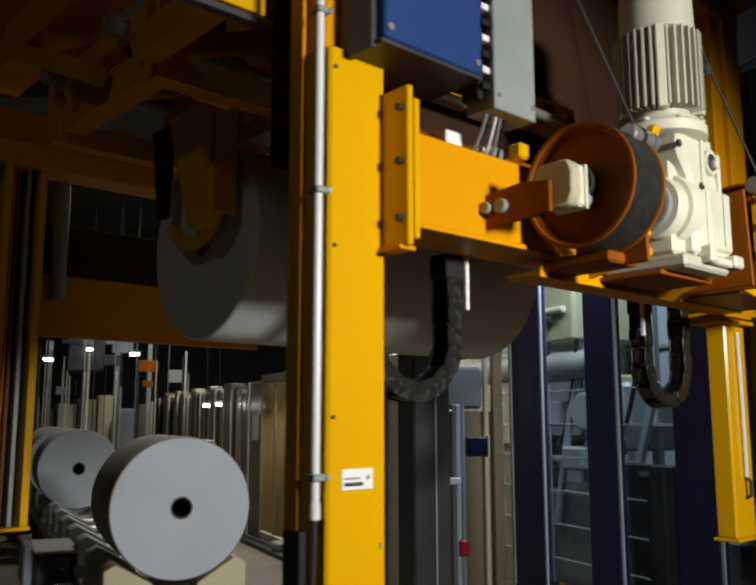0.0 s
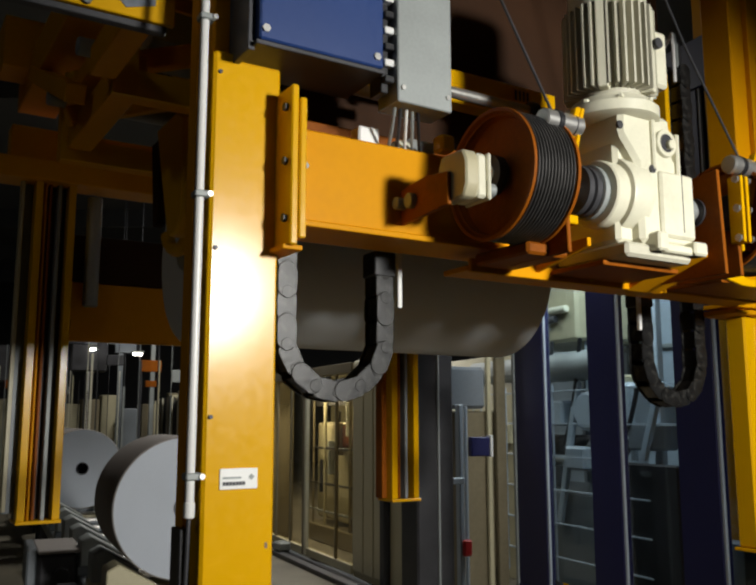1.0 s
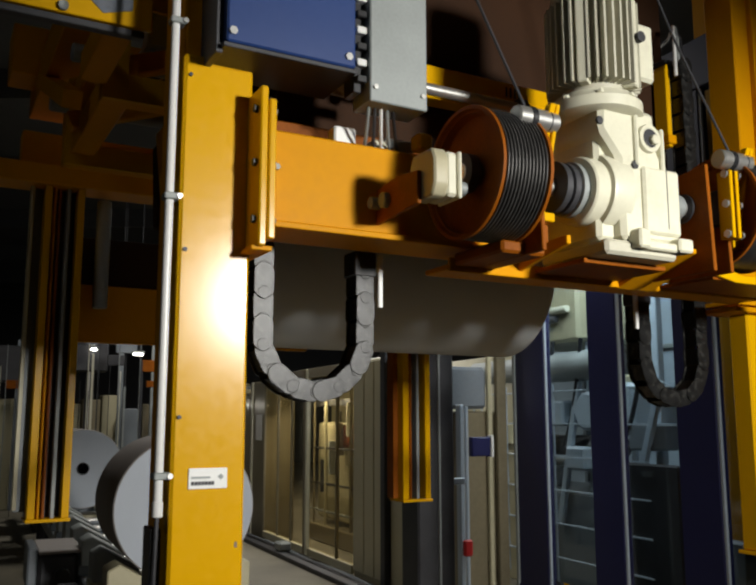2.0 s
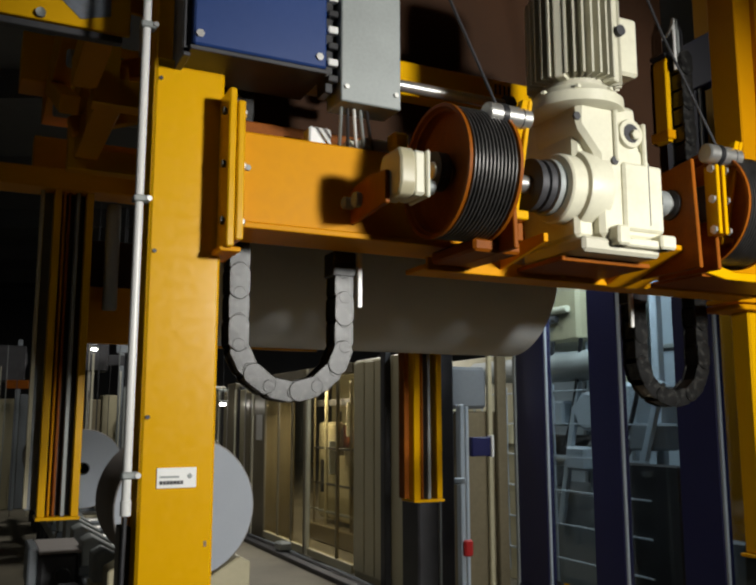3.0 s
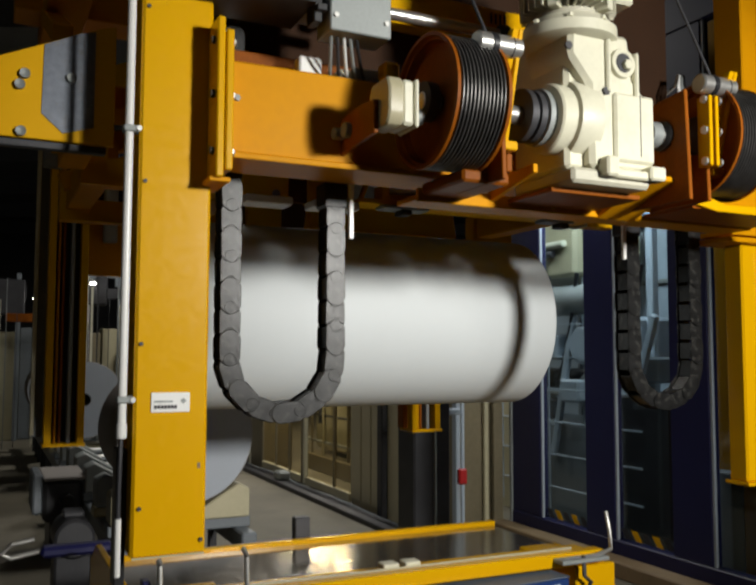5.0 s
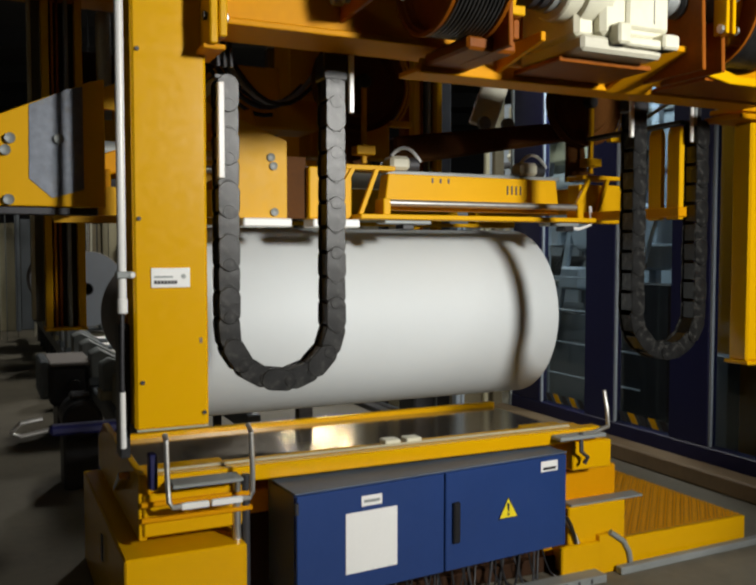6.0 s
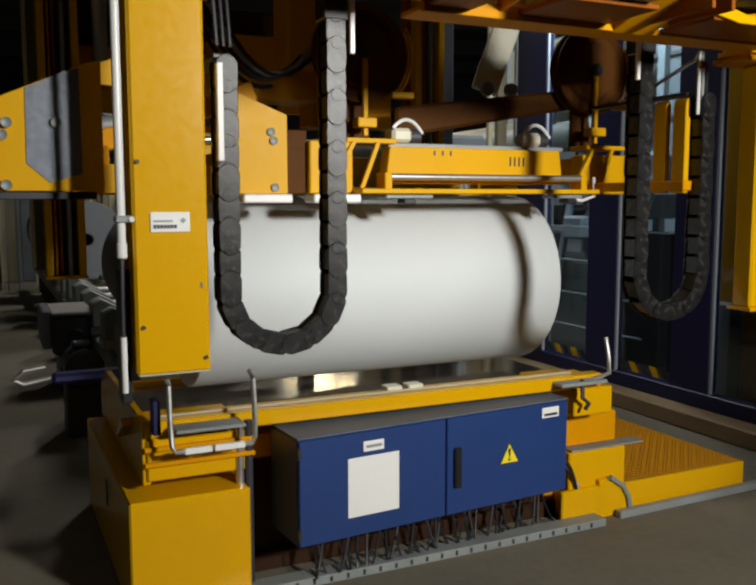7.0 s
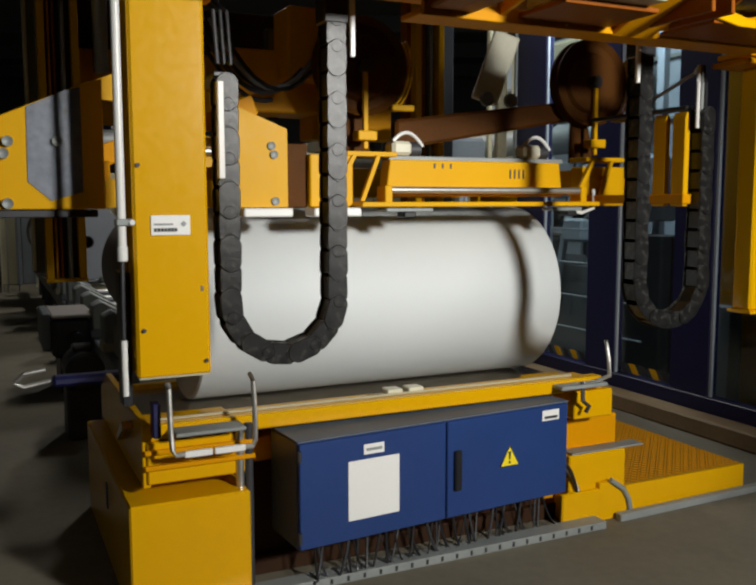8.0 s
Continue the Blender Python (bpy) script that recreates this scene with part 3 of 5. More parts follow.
def lift_side(v, front):
    y = -1 if front else 1
    bm = bmesh.new()
    for pts in ([(-1.98, 2.085), (-1.84, 2.085), (-1.84, 2.762), (-1.92, 2.73), (-1.98, 2.70)],
                [(-1.22, 2.085), (-0.78, 2.085), (-0.78, 2.54), (-1.06, 2.65), (-1.22, 2.72)],
                [(-1.84, 2.085), (-1.22, 2.085), (-1.22, 2.24), (-1.84, 2.24)],
                [(-1.84, 2.66), (-1.22, 2.62), (-1.22, 2.72), (-1.40, 2.80), (-1.75, 2.80), (-1.84, 2.762)]):
        prism(bm, pts, 0.03, pose(0, v, 0), 0.001)
    sp = part("side_plate", bm, SATIN, lift)
    part("plate_flange", B(-1.98, -0.80, v + 0.03, v + 0.13, 2.085, 2.105, bevel=0.004), AMBER, sp)
    part("plate_flange", B(-1.98, -1.95, v + 0.03, v + 0.16, 2.11, 2.66, bevel=0.004), AMBER, sp)
    if front:
        for u, z in ((-0.88, 2.44), (-0.865, 2.39), (-0.86, 2.12)):
            bm = bmesh.new()
            lathe(bm, [(0.010, -0.003), (0.024, -0.010), (0.024, 0.008), (0.012, 0.012)], (u, v - 0.004, z), "v", 16)
            part("pivot_pin", bm, DULL, sp)
    part("block", B(-0.64, -0.36, v, v + 0.14, 2.085, 2.40, bevel=0.008), SATIN, lift)
    # the brown of this plate stands for the shadow in the recess
    part("shaded_recess_plate", B(-0.78, -0.64, v + 0.05, v + 0.08, 2.085, 2.46, bevel=0.004), BROWN, lift)
    part("lower_rail", B(-0.36, 1.46, v - 0.12 * front - 0.02, v + 0.06, 2.085, 2.115, bevel=0.005), SATIN, lift)
    part("end_block", B(1.40, 1.80, v + 0.02, v + 0.16, 2.085, 2.36, bevel=0.008), SATIN, lift)
    part("beam_face", prism(bmesh.new(), [(-0.12, 2.15), (1.24, 2.15), (1.21, 2.38), (-0.09, 2.38)], 0.12, pose(0, v + 0.04, 0), 0.006), SATIN, lift)
    return sp


lift_side(-0.72, True)
lift_side(0.66, False)
# running carriage beside the near guide post
cp = part("carriage_plate", prism(bmesh.new(), [(-2.85, 2.085), (-1.93, 2.085), (-1.93, 2.64), (-1.99, 2.625), (-2.22, 2.522), (-2.85, 2.24)], 0.03, pose(0, -1.64, 0), 0.004), SATIN, lift)
part("wear_plate", prism(bmesh.new(), [(-2.24, 2.20), (-2.15, 2.12), (-2.02, 2.16), (-2.02, 2.60), (-2.08, 2.585), (-2.235, 2.51)], 0.004, pose(0, -1.645, 0), 0.001), ZINC, cp, "blue-grey steel wear plate")
for u, z in ((-2.311, 2.365), (-2.33, 2.315), (-2.32, 2.11), (-2.118, 2.371)):
    bm = bmesh.new()
    lathe(bm, [(0.010, -0.004), (0.022, -0.010), (0.022, 0.008), (0.012, 0.012)], (u, -1.652, z), "v", 16)
    part("pivot_pin", bm, DULL, cp)
part("carriage_arm", B(-2.10, -1.96, -1.60, -0.70, 2.16, 2.32, bevel=0.006), AMBER, lift)
part("carriage_rack", B(-2.85, -1.96, -1.62, -1.57, 2.05, 2.083, bevel=0.004), DARK, lift)
bar = part("guard_bar", pipe(bmesh.new(), [(-0.16, -0.80, 2.188), (0.5, -0.80, 2.188), (1.30, -0.80, 2.188)], 0.022, 14), STEEL, lift, "bright steel guard bar")
for u in (-0.17, 1.31):
    part("bar_end", B(u - 0.025, u + 0.025, -0.83, -0.70, 2.10, 2.215, bevel=0.006), SATIN, lift)
for u0, u1 in ((-1.09, -0.80), (-0.67, -0.37)):
    part("pad", B(u0, u1, -0.87, -0.70, 2.03, 2.08, bevel=0.008), LABEL, lift, "pale lower pad strip")
for u0, u1 in ((-0.22, 0.1), (1.0, 1.24)):
    part("sensor_foot", B(u0, u1, -0.90, -0.77, 2.055, 2.078, bevel=0.005), DULL, lift)
    part("sensor_plug", B(u0 + 0.12, u0 + 0.2, -0.90, -0.80, 2.02, 2.055, bevel=0.006), BLACK, lift)
part("sensor_cable", pipe(bmesh.new(), [(1.16, -0.8, 2.06), (1.30, -0.82, 2.04), (1.42, -0.80, 2.07), (1.43, -0.78, 2.2)], 0.012), PIPE, lift)
for k in range(3):
    part("slot", B(0.22 + 0.06 * k, 0.232 + 0.06 * k, -0.684, -0.678, 2.33, 2.36, bevel=0), DARK, lift)
for k in range(4):
    part("slot", B(0.80 + 0.035 * k, 0.811 + 0.035 * k, -0.684, -0.678, 2.27, 2.33, bevel=0), DARK, lift)
# top deck, cross members and boxes
part("deck", B(-0.75, 1.3, -0.6, 0.6, 2.38, 2.41, bevel=0.005), DULL, lift)
for u in (-1.94, -1.1, 1.42):
    part("cross_member", B(u, u + 0.16, -0.69, 0.66, 2.16, 2.34, bevel=0.008), AMBER, lift)
part("cross_box", B(-1.02, -0.34, -0.1, 0.25, 2.70, 3.10, bevel=0.012), AMBER, lift)
part("cross_box", B(-0.62, -0.2, -0.3, 0.0, 2.9, 3.35, bevel=0.012), AMBER, lift)
part("cross_box", B(-0.32, 0.3, 0.1, 0.35, 2.55, 3.0, bevel=0.012), AMBER, lift)
for u in (-0.6, 0.2):
    part("mast_tie", B(u, u + 0.07, 0.2, 0.28, 2.4, 3.3, bevel=0.006), DARK, lift)
part("tie_tube", prism(bmesh.new(), [(0.10, 2.46), (1.62, 2.72), (1.62, 2.86), (0.10, 2.66)], 0.10, pose(0, -0.38, 0), 0.02), BROWN, lift, "brown cross tube between the sheaves")
for u in (0.02, 1.02):
    c = part("hose_coupling", B(u - 0.07, u + 0.07, -0.64, -0.50, 2.41, 2.50, bevel=0.02), CREAM, lift)
    part("coupling_nut", rod(bmesh.new(), (u + 0.1, -0.57, 2.45), "u", 0.05, 0.1, 12), DARK, c)
    part("hose", pipe(bmesh.new(), sag((u - 0.05, -0.6, 2.5), (u + 0.16, -0.6, 2.47), -0.07), 0.012, 8), PIPE, c)


def lift_sheave(u):
    s = part("rope_sheave", lathe(bmesh.new(), [(0.05, -0.05), (0.20, -0.05), (0.22, -0.02), (0.27, -0.02), (0.31, -0.05), (0.31, -0.03), (0.285, 0), (0.31, 0.03), (0.31, 0.05), (0.2, 0.05), (0.05, 0.05)],
                                  (u, -0.46, 2.97), "v", 48), BROWN, lift, "large rusty brown rope sheave")
    part("sheave_pin", rod(bmesh.new(), (u, -0.52, 2.97), "v", 0.045, 0.10, 20), DARK, s)
    part("sheave_cheek", prism(bmesh.new(), [(-0.05, 2.40), (0.17, 2.40), (0.10, 2.75), (0.05, 3.02), (-0.04, 3.02)], 0.02, pose(u - 0.06, -0.40, 0), 0.004), BROWN, lift)
    part("sheave_fork", B(u - 0.015, u + 0.015, -0.56, -0.53, 2.45, 3.0, bevel=0.004), SATIN, s)
    part("fork_foot", B(u - 0.07, u + 0.06, -0.60, -0.5, 2.50, 2.56, bevel=0.006), SATIN, s)
    part("fork_plate", B(u - 0.19, u + 0.15, -0.70, -0.5, 2.395, 2.425, bevel=0.004), SATIN, lift)
    for k in (0.33, 0.355):
        arc = [(u + k * math.cos(radians(a)), -0.50, 2.97 + k * math.sin(radians(a))) for a in range(-50, 40, 10)]
        part("rope_guard", pipe(bmesh.new(), arc, 0.009, 8), SATIN, s)
    part("guard_tip", B(u + 0.2, u + 0.36, -0.53, -0.47, 2.70, 2.74, bevel=0.006), SATIN, s)
    part("gusset", prism(bmesh.new(), [(-0.12, 2.12), (-0.09, 2.12), (0.02, 2.40), (-0.01, 2.40)], 0.03, pose(u, -0.74, 0), 0.003), SATIN, lift)
    part("gusset", prism(bmesh.new(), [(-0.32, 2.15), (-0.29, 2.12), (-0.14, 2.40), (-0.17, 2.40)], 0.03, pose(u, -0.74, 0), 0.003), SATIN, lift)


lift_sheave(1.62)
lift_sheave(-0.20)
part("switch_box", B(-0.115, 0.115, -0.05, 0.05, -0.30, 0.30, bevel=0.012, m=pose(1.665, 0.85, 3.265, 0, 19, -25)), CREAM, lift, "cream junction box on a slanted bracket")
for k, a in enumerate((-0.12, 0.12)):
    part("box_foot", lathe(bmesh.new(), [(0.03, -0.02), (0.06, -0.02), (0.06, 0.02), (0.03, 0.02)], (1.62 + a, 0.72, 2.98), "v", 16), DULL, lift)
for k in range(5):
    part("hose", pipe(bmesh.new(), sag((-1.35 + 0.06 * k, -0.5, 3.3 - 0.04 * k), (-0.75 + 0.1 * k, -0.35, 2.75 + 0.1 * k), 0.18 + 0.04 * k), 0.014 + 0.003 * (k % 2), 8),
         (BLACK, DARK, BLACK, DULL, BLACK)[k], lift)
# tilting frame and cylinders at the near end
for v in (-0.5, 0.42):
    part("tilt_beam", B(0, 1.15, -0.05, 0.05, -0.06, 0.06, bevel=0.008, m=pose(-2.0, v, 2.30, 0, -20, 0)), AMBER, lift)
    part("tilt_cylinder", rod(bmesh.new(), (-1.65, v + 0.18, 2.48), "u", 0.055, 0.9, 18), DULL, lift)
    part("cylinder_rod", rod(bmesh.new(), (-1.05, v + 0.18, 2.48), "u", 0.028, 0.4, 14), STEEL, lift)
    part("pivot_block", B(-1.95, -1.80, v + 0.08, v + 0.28, 2.38, 2.58, bevel=0.015), DARK, lift)
part("end_bar", B(-1.98, -1.86, -0.69, 0.66, 2.42, 2.56, bevel=0.01), AMBER, lift)
part("drive_motor", rod(bmesh.new(), (-1.5, 0.05, 2.74), "v", 0.11, 0.4, 24), GREY, lift)
part("drive_box", B(-1.66, -1.34, -0.35, -0.17, 2.60, 2.88, bevel=0.02), DULL, lift)
for k in range(4):
    part("hose", pipe(bmesh.new(), sag((-1.9 + 0.06 * k, -0.3 + 0.15 * k, 2.58), (-1.4, -0.2 + 0.1 * k, 2.62), 0.12), 0.013, 8), BLACK, lift)
# the clamp arm at the open end
for s in (-1,):
    u = 1.40 * s
    arm = part("clamp_arm", prism(bmesh.new(), [(0.10, 2.20), (-0.19, 1.46), (-0.24, 1.42), (-0.36, 1.42), (-0.46, 1.50), (-0.46, 2.12), (-0.30, 2.2)], 0.09, pose(u - 0.045, 0, 0, 0, 0, 90) @ pose(0, -0.045, 0), 0.012),
               SATIN, lift, "tapered yellow clamp arm with a core hook")
    # dark strip laid on the arm for the shade in its slot
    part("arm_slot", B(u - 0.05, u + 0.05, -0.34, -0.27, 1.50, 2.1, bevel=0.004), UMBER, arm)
    part("arm_flange", B(u - 0.075, u + 0.075, -0.47, -0.44, 1.50, 2.12, bevel=0.004), SATIN, arm)
    part("rear_arm", prism(bmesh.new(), [(0.20, 2.2), (0.42, 2.2), (0.32, 1.60), (0.24, 1.60)], 0.06, pose(u + 0.03, 0, 0, 0, 0, 90), 0.008), UMBER, arm)
    hook = [(u - 0.04 * s, 0.30 * math.cos(radians(a)) - 0.05, 1.66 + 0.27 * math.sin(radians(a))) for a in range(180, 345, 15)]
    part("hook_bow", pipe(bmesh.new(), hook, 0.045, 10), SATIN, arm)
# tall end plates near the far guide post
for v in (-1.44, -1.60):
    part("end_cheek", prism(bmesh.new(), [(-0.02, 2.085), (0.02, 2.085), (0.02, 2.62), (0.0, 2.66), (-0.02, 2.62)], 0.11, pose(1.46, v, 0), 0.006), SATIN, lift)
part("cheek_beam", B(1.42, 1.52, -1.62, -0.72, 2.10, 2.16, bevel=0.006), AMBER, lift)
part("chain_carrier", B(-1.47, -1.38, -1.74, -0.72, 2.665, 2.69, bevel=0.006), BLACK, lift)
part("chain_bracket", B(-1.478, -1.450, -1.84, -1.80, 2.215, 2.635, bevel=0.004), PIPE, lift, "white chain end bracket")
part("chain_carrier", B(1.44, 1.52, -1.60, -0.70, 2.665, 2.69, bevel=0.006), BLACK, lift)
for k in range(3):
    part("hose", pipe(bmesh.new(), [(-1.45 + 0.03 * k, -1.74, 2.72), (-1.46 + 0.03 * k, -1.72, 2.95), (-1.5 + 0.02 * k, -1.5, 3.02 + 0.03 * k), (-1.4, -0.8, 2.9)], 0.010, 8), (DARK, BLACK, BLACK)[k], lift)
for k in range(3):
    part("hose", pipe(bmesh.new(), [(1.47 + 0.03 * k, -1.66, 2.55), (1.47 + 0.03 * k, -1.66, 2.82), (1.51 + 0.02 * k, -1.62, 2.92), (1.60, -1.5, 2.9), (1.6, -0.9, 2.7)], 0.012, 8), (PIPE, DULL, BLACK)[k], lift)

# ---- the carried paper roll, drawn round its own axis ----
ROLL_Z, ROLL_R = 1.455, 0.62
roll = thing("paper_roll", GRID @ pose(0, 0, ROLL_Z), "large clean white paper roll held under the lift carriage", "paper roll")
part("paper_body", lathe(bmesh.new(), [(0.1, -1.27), (ROLL_R - 0.012, -1.27), (ROLL_R, -1.258), (ROLL_R, 1.288), (ROLL_R - 0.012, 1.30), (0.1, 1.30), (0.09, 1.2), (0.09, -1.2), (0.1, -1.27)],
                         (0, 0, 0), "u", 128, caps=False), PAPER, roll)
part("core", lathe(bmesh.new(), [(0.075, -1.28), (0.09, -1.28), (0.09, 1.31), (0.075, 1.31), (0.075, -1.28)], (0, 0, 0), "u", 32, caps=False), BRONZE, roll)

# ---- the hanging energy chains ----
PITCH = 0.118
chains = []


def link_mesh(mat_side, spread):
    """A link: two rounded side plates and the cross bars between them."""
    bm = bmesh.new()
    for v in (-0.055 - spread, 0.043 + spread):
        pts = [(0.050 * math.cos(radians(a)) + (0.034 if abs(a) <= 90 else -0.034), 0.050 * math.sin(radians(a))) for a in range(-180, 180, 15)]
        prism(bm, pts, 0.012, pose(0, v, 0), 0.003)
        pts = [(0.030 * math.cos(radians(a)), 0.030 * math.sin(radians(a))) for a in range(0, 360, 20)]
        prism(bm, pts, 0.016, pose(-0.055, v - 0.002, 0), 0.002)
    box(bm, -0.05, 0.05, -0.043, 0.045, 0.030, 0.040, 0.002)
    box(bm, -0.05, 0.05, -0.043, 0.045, -0.040, -0.030, 0.002)
    return mesh_of("chain_link", bm, mat_side)


def energy_chain(u_fixed, u_lift, v, top, length, label):
    e = thing("energy_chain", GRID, label, "cable chain", "hanging cable chains")
    meshes = (link_mesh(LINK, 0.0), link_mesh(LINK, 0.006))
    links = []
    for k in range(int(length / PITCH)):
        ob = new("chain_link", meshes[k % 2])
        ob.parent = e
        links.append(ob)
    s = 1 if u_fixed < u_lift else -1
    part("chain_holder", B(u_fixed - 0.06, u_fixed + 0.06, v - 0.06, v + 0.06, top - 0.02, 3.05, bevel=0.006), BLACK, e)
    part("holder_strip", B(u_fixed - 0.075 * s - 0.012, u_fixed - 0.075 * s + 0.012, v - 0.075, v - 0.05, top - 0.17, top + 0.1, bevel=0.004), PIPE, e, "white holder strip")
    chains.append((e, links, u_fixed, u_lift, v, top, length))


energy_chain(-0.91, -1.425, -1.75, 2.95, 3.085, "grey plastic cable chain looping beside the guide post")
energy_chain(1.04, 1.53, -1.64, 2.95, 3.085, "dark plastic cable chain looping near the far end of the beam")


def chain_pose(s, u_fixed, u_lift, v, top, length, end_z):
    """The place of a link s metres from the fixed end, when the carriage's end stands at end_z."""
    r = abs(u_lift - u_fixed) / 2
    way = 1 if u_lift > u_fixed else -1
    low = (top + end_z + math.pi * r - length) / 2
    down = top - low
    if s < down:
        return pose(u_fixed, v, top - s, 0, 90, 0)
    if s < down + math.pi * r:
        a = (s - down) / r
        u = u_fixed + way * r * (1 - math.cos(a))
        return pose(u, v, low - r * math.sin(a), 0, 90 - way * math.degrees(a), 0)
    return pose(u_lift, v, low + (s - down - math.pi * r), 0, 90 - way * 180, 0)

# ---- the set-down station under the gantry ----
base = thing("set_down_station", GRID, "yellow set-down station with a steel deck and rim for paper rolls", "set-down station")
part("deck_plate", B(-1.66, 1.40, -0.72, 0.42, 0.795, 0.825, bevel=0.004), PLATE, base, "polished worn steel deck")
part("deck_frame", B(-1.70, 1.42, -1.0, 0.45, 0.66, 0.795, bevel=0.008), AMBER, base)
part("back_rim", B(-1.66, 1.42, 0.40, 0.46, 0.795, 0.86, bevel=0.006), YELLOW, base)
part("front_rim", B(-1.70, 1.20, -1.20, -1.10, 0.90, 0.985, bevel=0.008), YELLOW, base, "yellow front rim beam")
part("rim_ledge", B(-1.70, 1.20, -1.10, -0.90, 0.93, 0.955, bevel=0.004), YELLOW, base)
part("rim_slope", prism(bmesh.new(), [(-0.92, 0.955), (-0.72, 0.83), (-0.72, 0.80), (-0.95, 0.92)], 3.0, pose(1.2, 0, 0, 0, 0, 90), 0.003), PLATE, base, "sloping bright run-in plate")
part("rim_strip", B(-1.66, 1.0, -1.13, -1.115, 0.986, 1.0, bevel=0.003), BEIGE, base)
for u in (-0.32, -0.18):
    part("stop_block", B(u, u + 0.10, -1.12, -1.03, 0.986, 1.02, bevel=0.006), CREAM, base, "pale stop block")
part("left_cheek", prism(bmesh.new(), [(-1.2, 0.66), (0.45, 0.66), (0.45, 0.86), (0.2, 1.0), (-1.2, 1.0)], 0.04, pose(-1.70, 0, 0, 0, 0, 90), 0.005), YELLOW, base)
part("corner_box", B(-1.72, -1.17, -1.22, -0.6, 0.68, 0.90, bevel=0.008), YELLOW, base)
for z in (0.76, 0.84):
    part("corner_rib", B(-1.735, -1.16, -1.245, -1.22, z, z + 0.025, bevel=0.004), AMBER, base)
part("corner_box", B(0.96, 1.27, -1.22, -0.6, 0.72, 0.90, bevel=0.008), YELLOW, base)
part("column", B(-1.83, -1.21, -1.31, 0.55, 0.0, 0.61, bevel=0.01), YELLOW, base, "yellow lower pedestal box")
part("column", B(0.9, 1.5, -1.0, 0.4, 0.0, 0.66, bevel=0.01), AMBER, base)
# web and foot beam are coloured dark for the shade behind the cabinet
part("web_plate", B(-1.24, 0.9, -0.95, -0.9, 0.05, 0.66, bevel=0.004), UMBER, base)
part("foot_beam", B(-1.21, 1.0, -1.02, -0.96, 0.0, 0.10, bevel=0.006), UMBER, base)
part("lamp_slot", B(-1.845, -1.838, -0.55, -0.5, 0.35, 0.5, bevel=0.002), BLACK, base)
part("pedestal_tab", B(-1.33, -1.10, -1.52, -1.31, 0.0, 0.05, bevel=0.004), BEIGE, base)
for u in (-1.24, -1.19):
    part("lift_rod", rod(bmesh.new(), (u, -1.22, 0.5), "z", 0.022, 0.9, 14), STEEL if u < -1.2 else DARK, base)
part("back_stop", B(-0.28, -0.16, 0.5, 0.58, 0.6, 1.0, bevel=0.008), DARK, base)


def bracket(u0, u1):
    """A bent round-bar stop on the rim, with its slide plate."""
    h = part("stop_bracket", pipe(bmesh.new(), [(u0, -1.33, 1.22), (u0, -1.36, 1.20), (u0, -1.38, 1.0), (u0 + 0.005, -1.39, 0.90), (u0 + 0.02, -1.40, 0.875), (u0 + 0.2, -1.40, 0.875)], 0.014), STEEL, base, "bent bright steel stop bar")
    part("slide_plate", B(u0 + 0.03, u1 - 0.04, -1.36, -1.22, 0.95, 0.97, bevel=0.005), DULL, base)
    part("bar_wrap", B(u0 + 0.06, u0 + 0.2, -1.415, -1.385, 0.858, 0.89, bevel=0.005), LABEL, h)
    return h


bracket(-1.63, -1.2)
part("stop_bracket", pipe(bmesh.new(), [(-1.20, -1.30, 1.23), (-1.20, -1.36, 1.20), (-1.20, -1.38, 1.0), (-1.205, -1.39, 0.90), (-1.22, -1.40, 0.875), (-1.40, -1.40, 0.875)], 0.014), STEEL, base)
part("bar_wrap", B(-1.42, -1.26, -1.415, -1.385, 0.858, 0.89, bevel=0.005), LABEL, base)
part("clamp_box", B(-1.70, -1.66, -1.30, -1.22, 0.94, 1.12, bevel=0.006), NAVY, base)
part("stop_bracket", pipe(bmesh.new(), [(1.22, -1.20, 1.22), (1.23, -1.22, 1.1), (1.22, -1.24, 0.99), (1.1, -1.25, 0.965), (0.85, -1.25, 0.955)], 0.014), STEEL, base)
part("slide_plate", B(0.8, 1.16, -1.30, -1.20, 0.94, 0.965, bevel=0.005), DULL, base)
part("chain_shackle", pipe(bmesh.new(), [(0.98, -1.27, 0.98), (0.97, -1.29, 0.86), (1.02, -1.29, 0.82), (1.0, -1.28, 0.78)], 0.014), DARK, base)

# electrical cabinet
cab = thing("electrical_cabinet", GRID @ pose(-0.995, -1.458, 0, 0, 0, 4.6) @ Matrix.Diagonal((1.066, 1, 1, 1)) @ pose(0.97, 1.458, 0), "long blue two-door electrical cabinet on the station", "electrical cabinet")
part("body", B(-0.97, 0.76, -1.44, -1.08, 0.285, 0.870, bevel=0.008), BLUE, cab)
part("top_cover", B(-0.972, 0.762, -1.455, -1.075, 0.870, 0.878, bevel=0.002), DUSTY, cab, "dusty top with a painted blue-grey sheen")
for u0, u1 in ((-0.965, -0.105), (-0.095, 0.755)):
    part("door", B(u0, u1, -1.458, -1.44, 0.292, 0.864, bevel=0.005), BLUE, cab)
part("door_panel", B(-0.70, -0.40, -1.464, -1.458, 0.40, 0.73, bevel=0.003), LABEL, cab, "pale blank sheet on the door")
part("door_label", B(-0.61, -0.49, -1.462, -1.458, 0.755, 0.812, bevel=0.002), LABEL, cab)
part("label_bar", B(-0.595, -0.505, -1.465, -1.462, 0.775, 0.79, bevel=0), DULL, cab)
part("door_label", B(0.56, 0.685, -1.462, -1.458, 0.775, 0.84, bevel=0.002), LABEL, cab)
part("label_bar", B(0.575, 0.67, -1.465, -1.462, 0.787, 0.803, bevel=0), DARK, cab)
part("door_handle", B(-0.055, -0.01, -1.482, -1.458, 0.45, 0.69, bevel=0.01), BLACK, cab, "black recessed door handle")
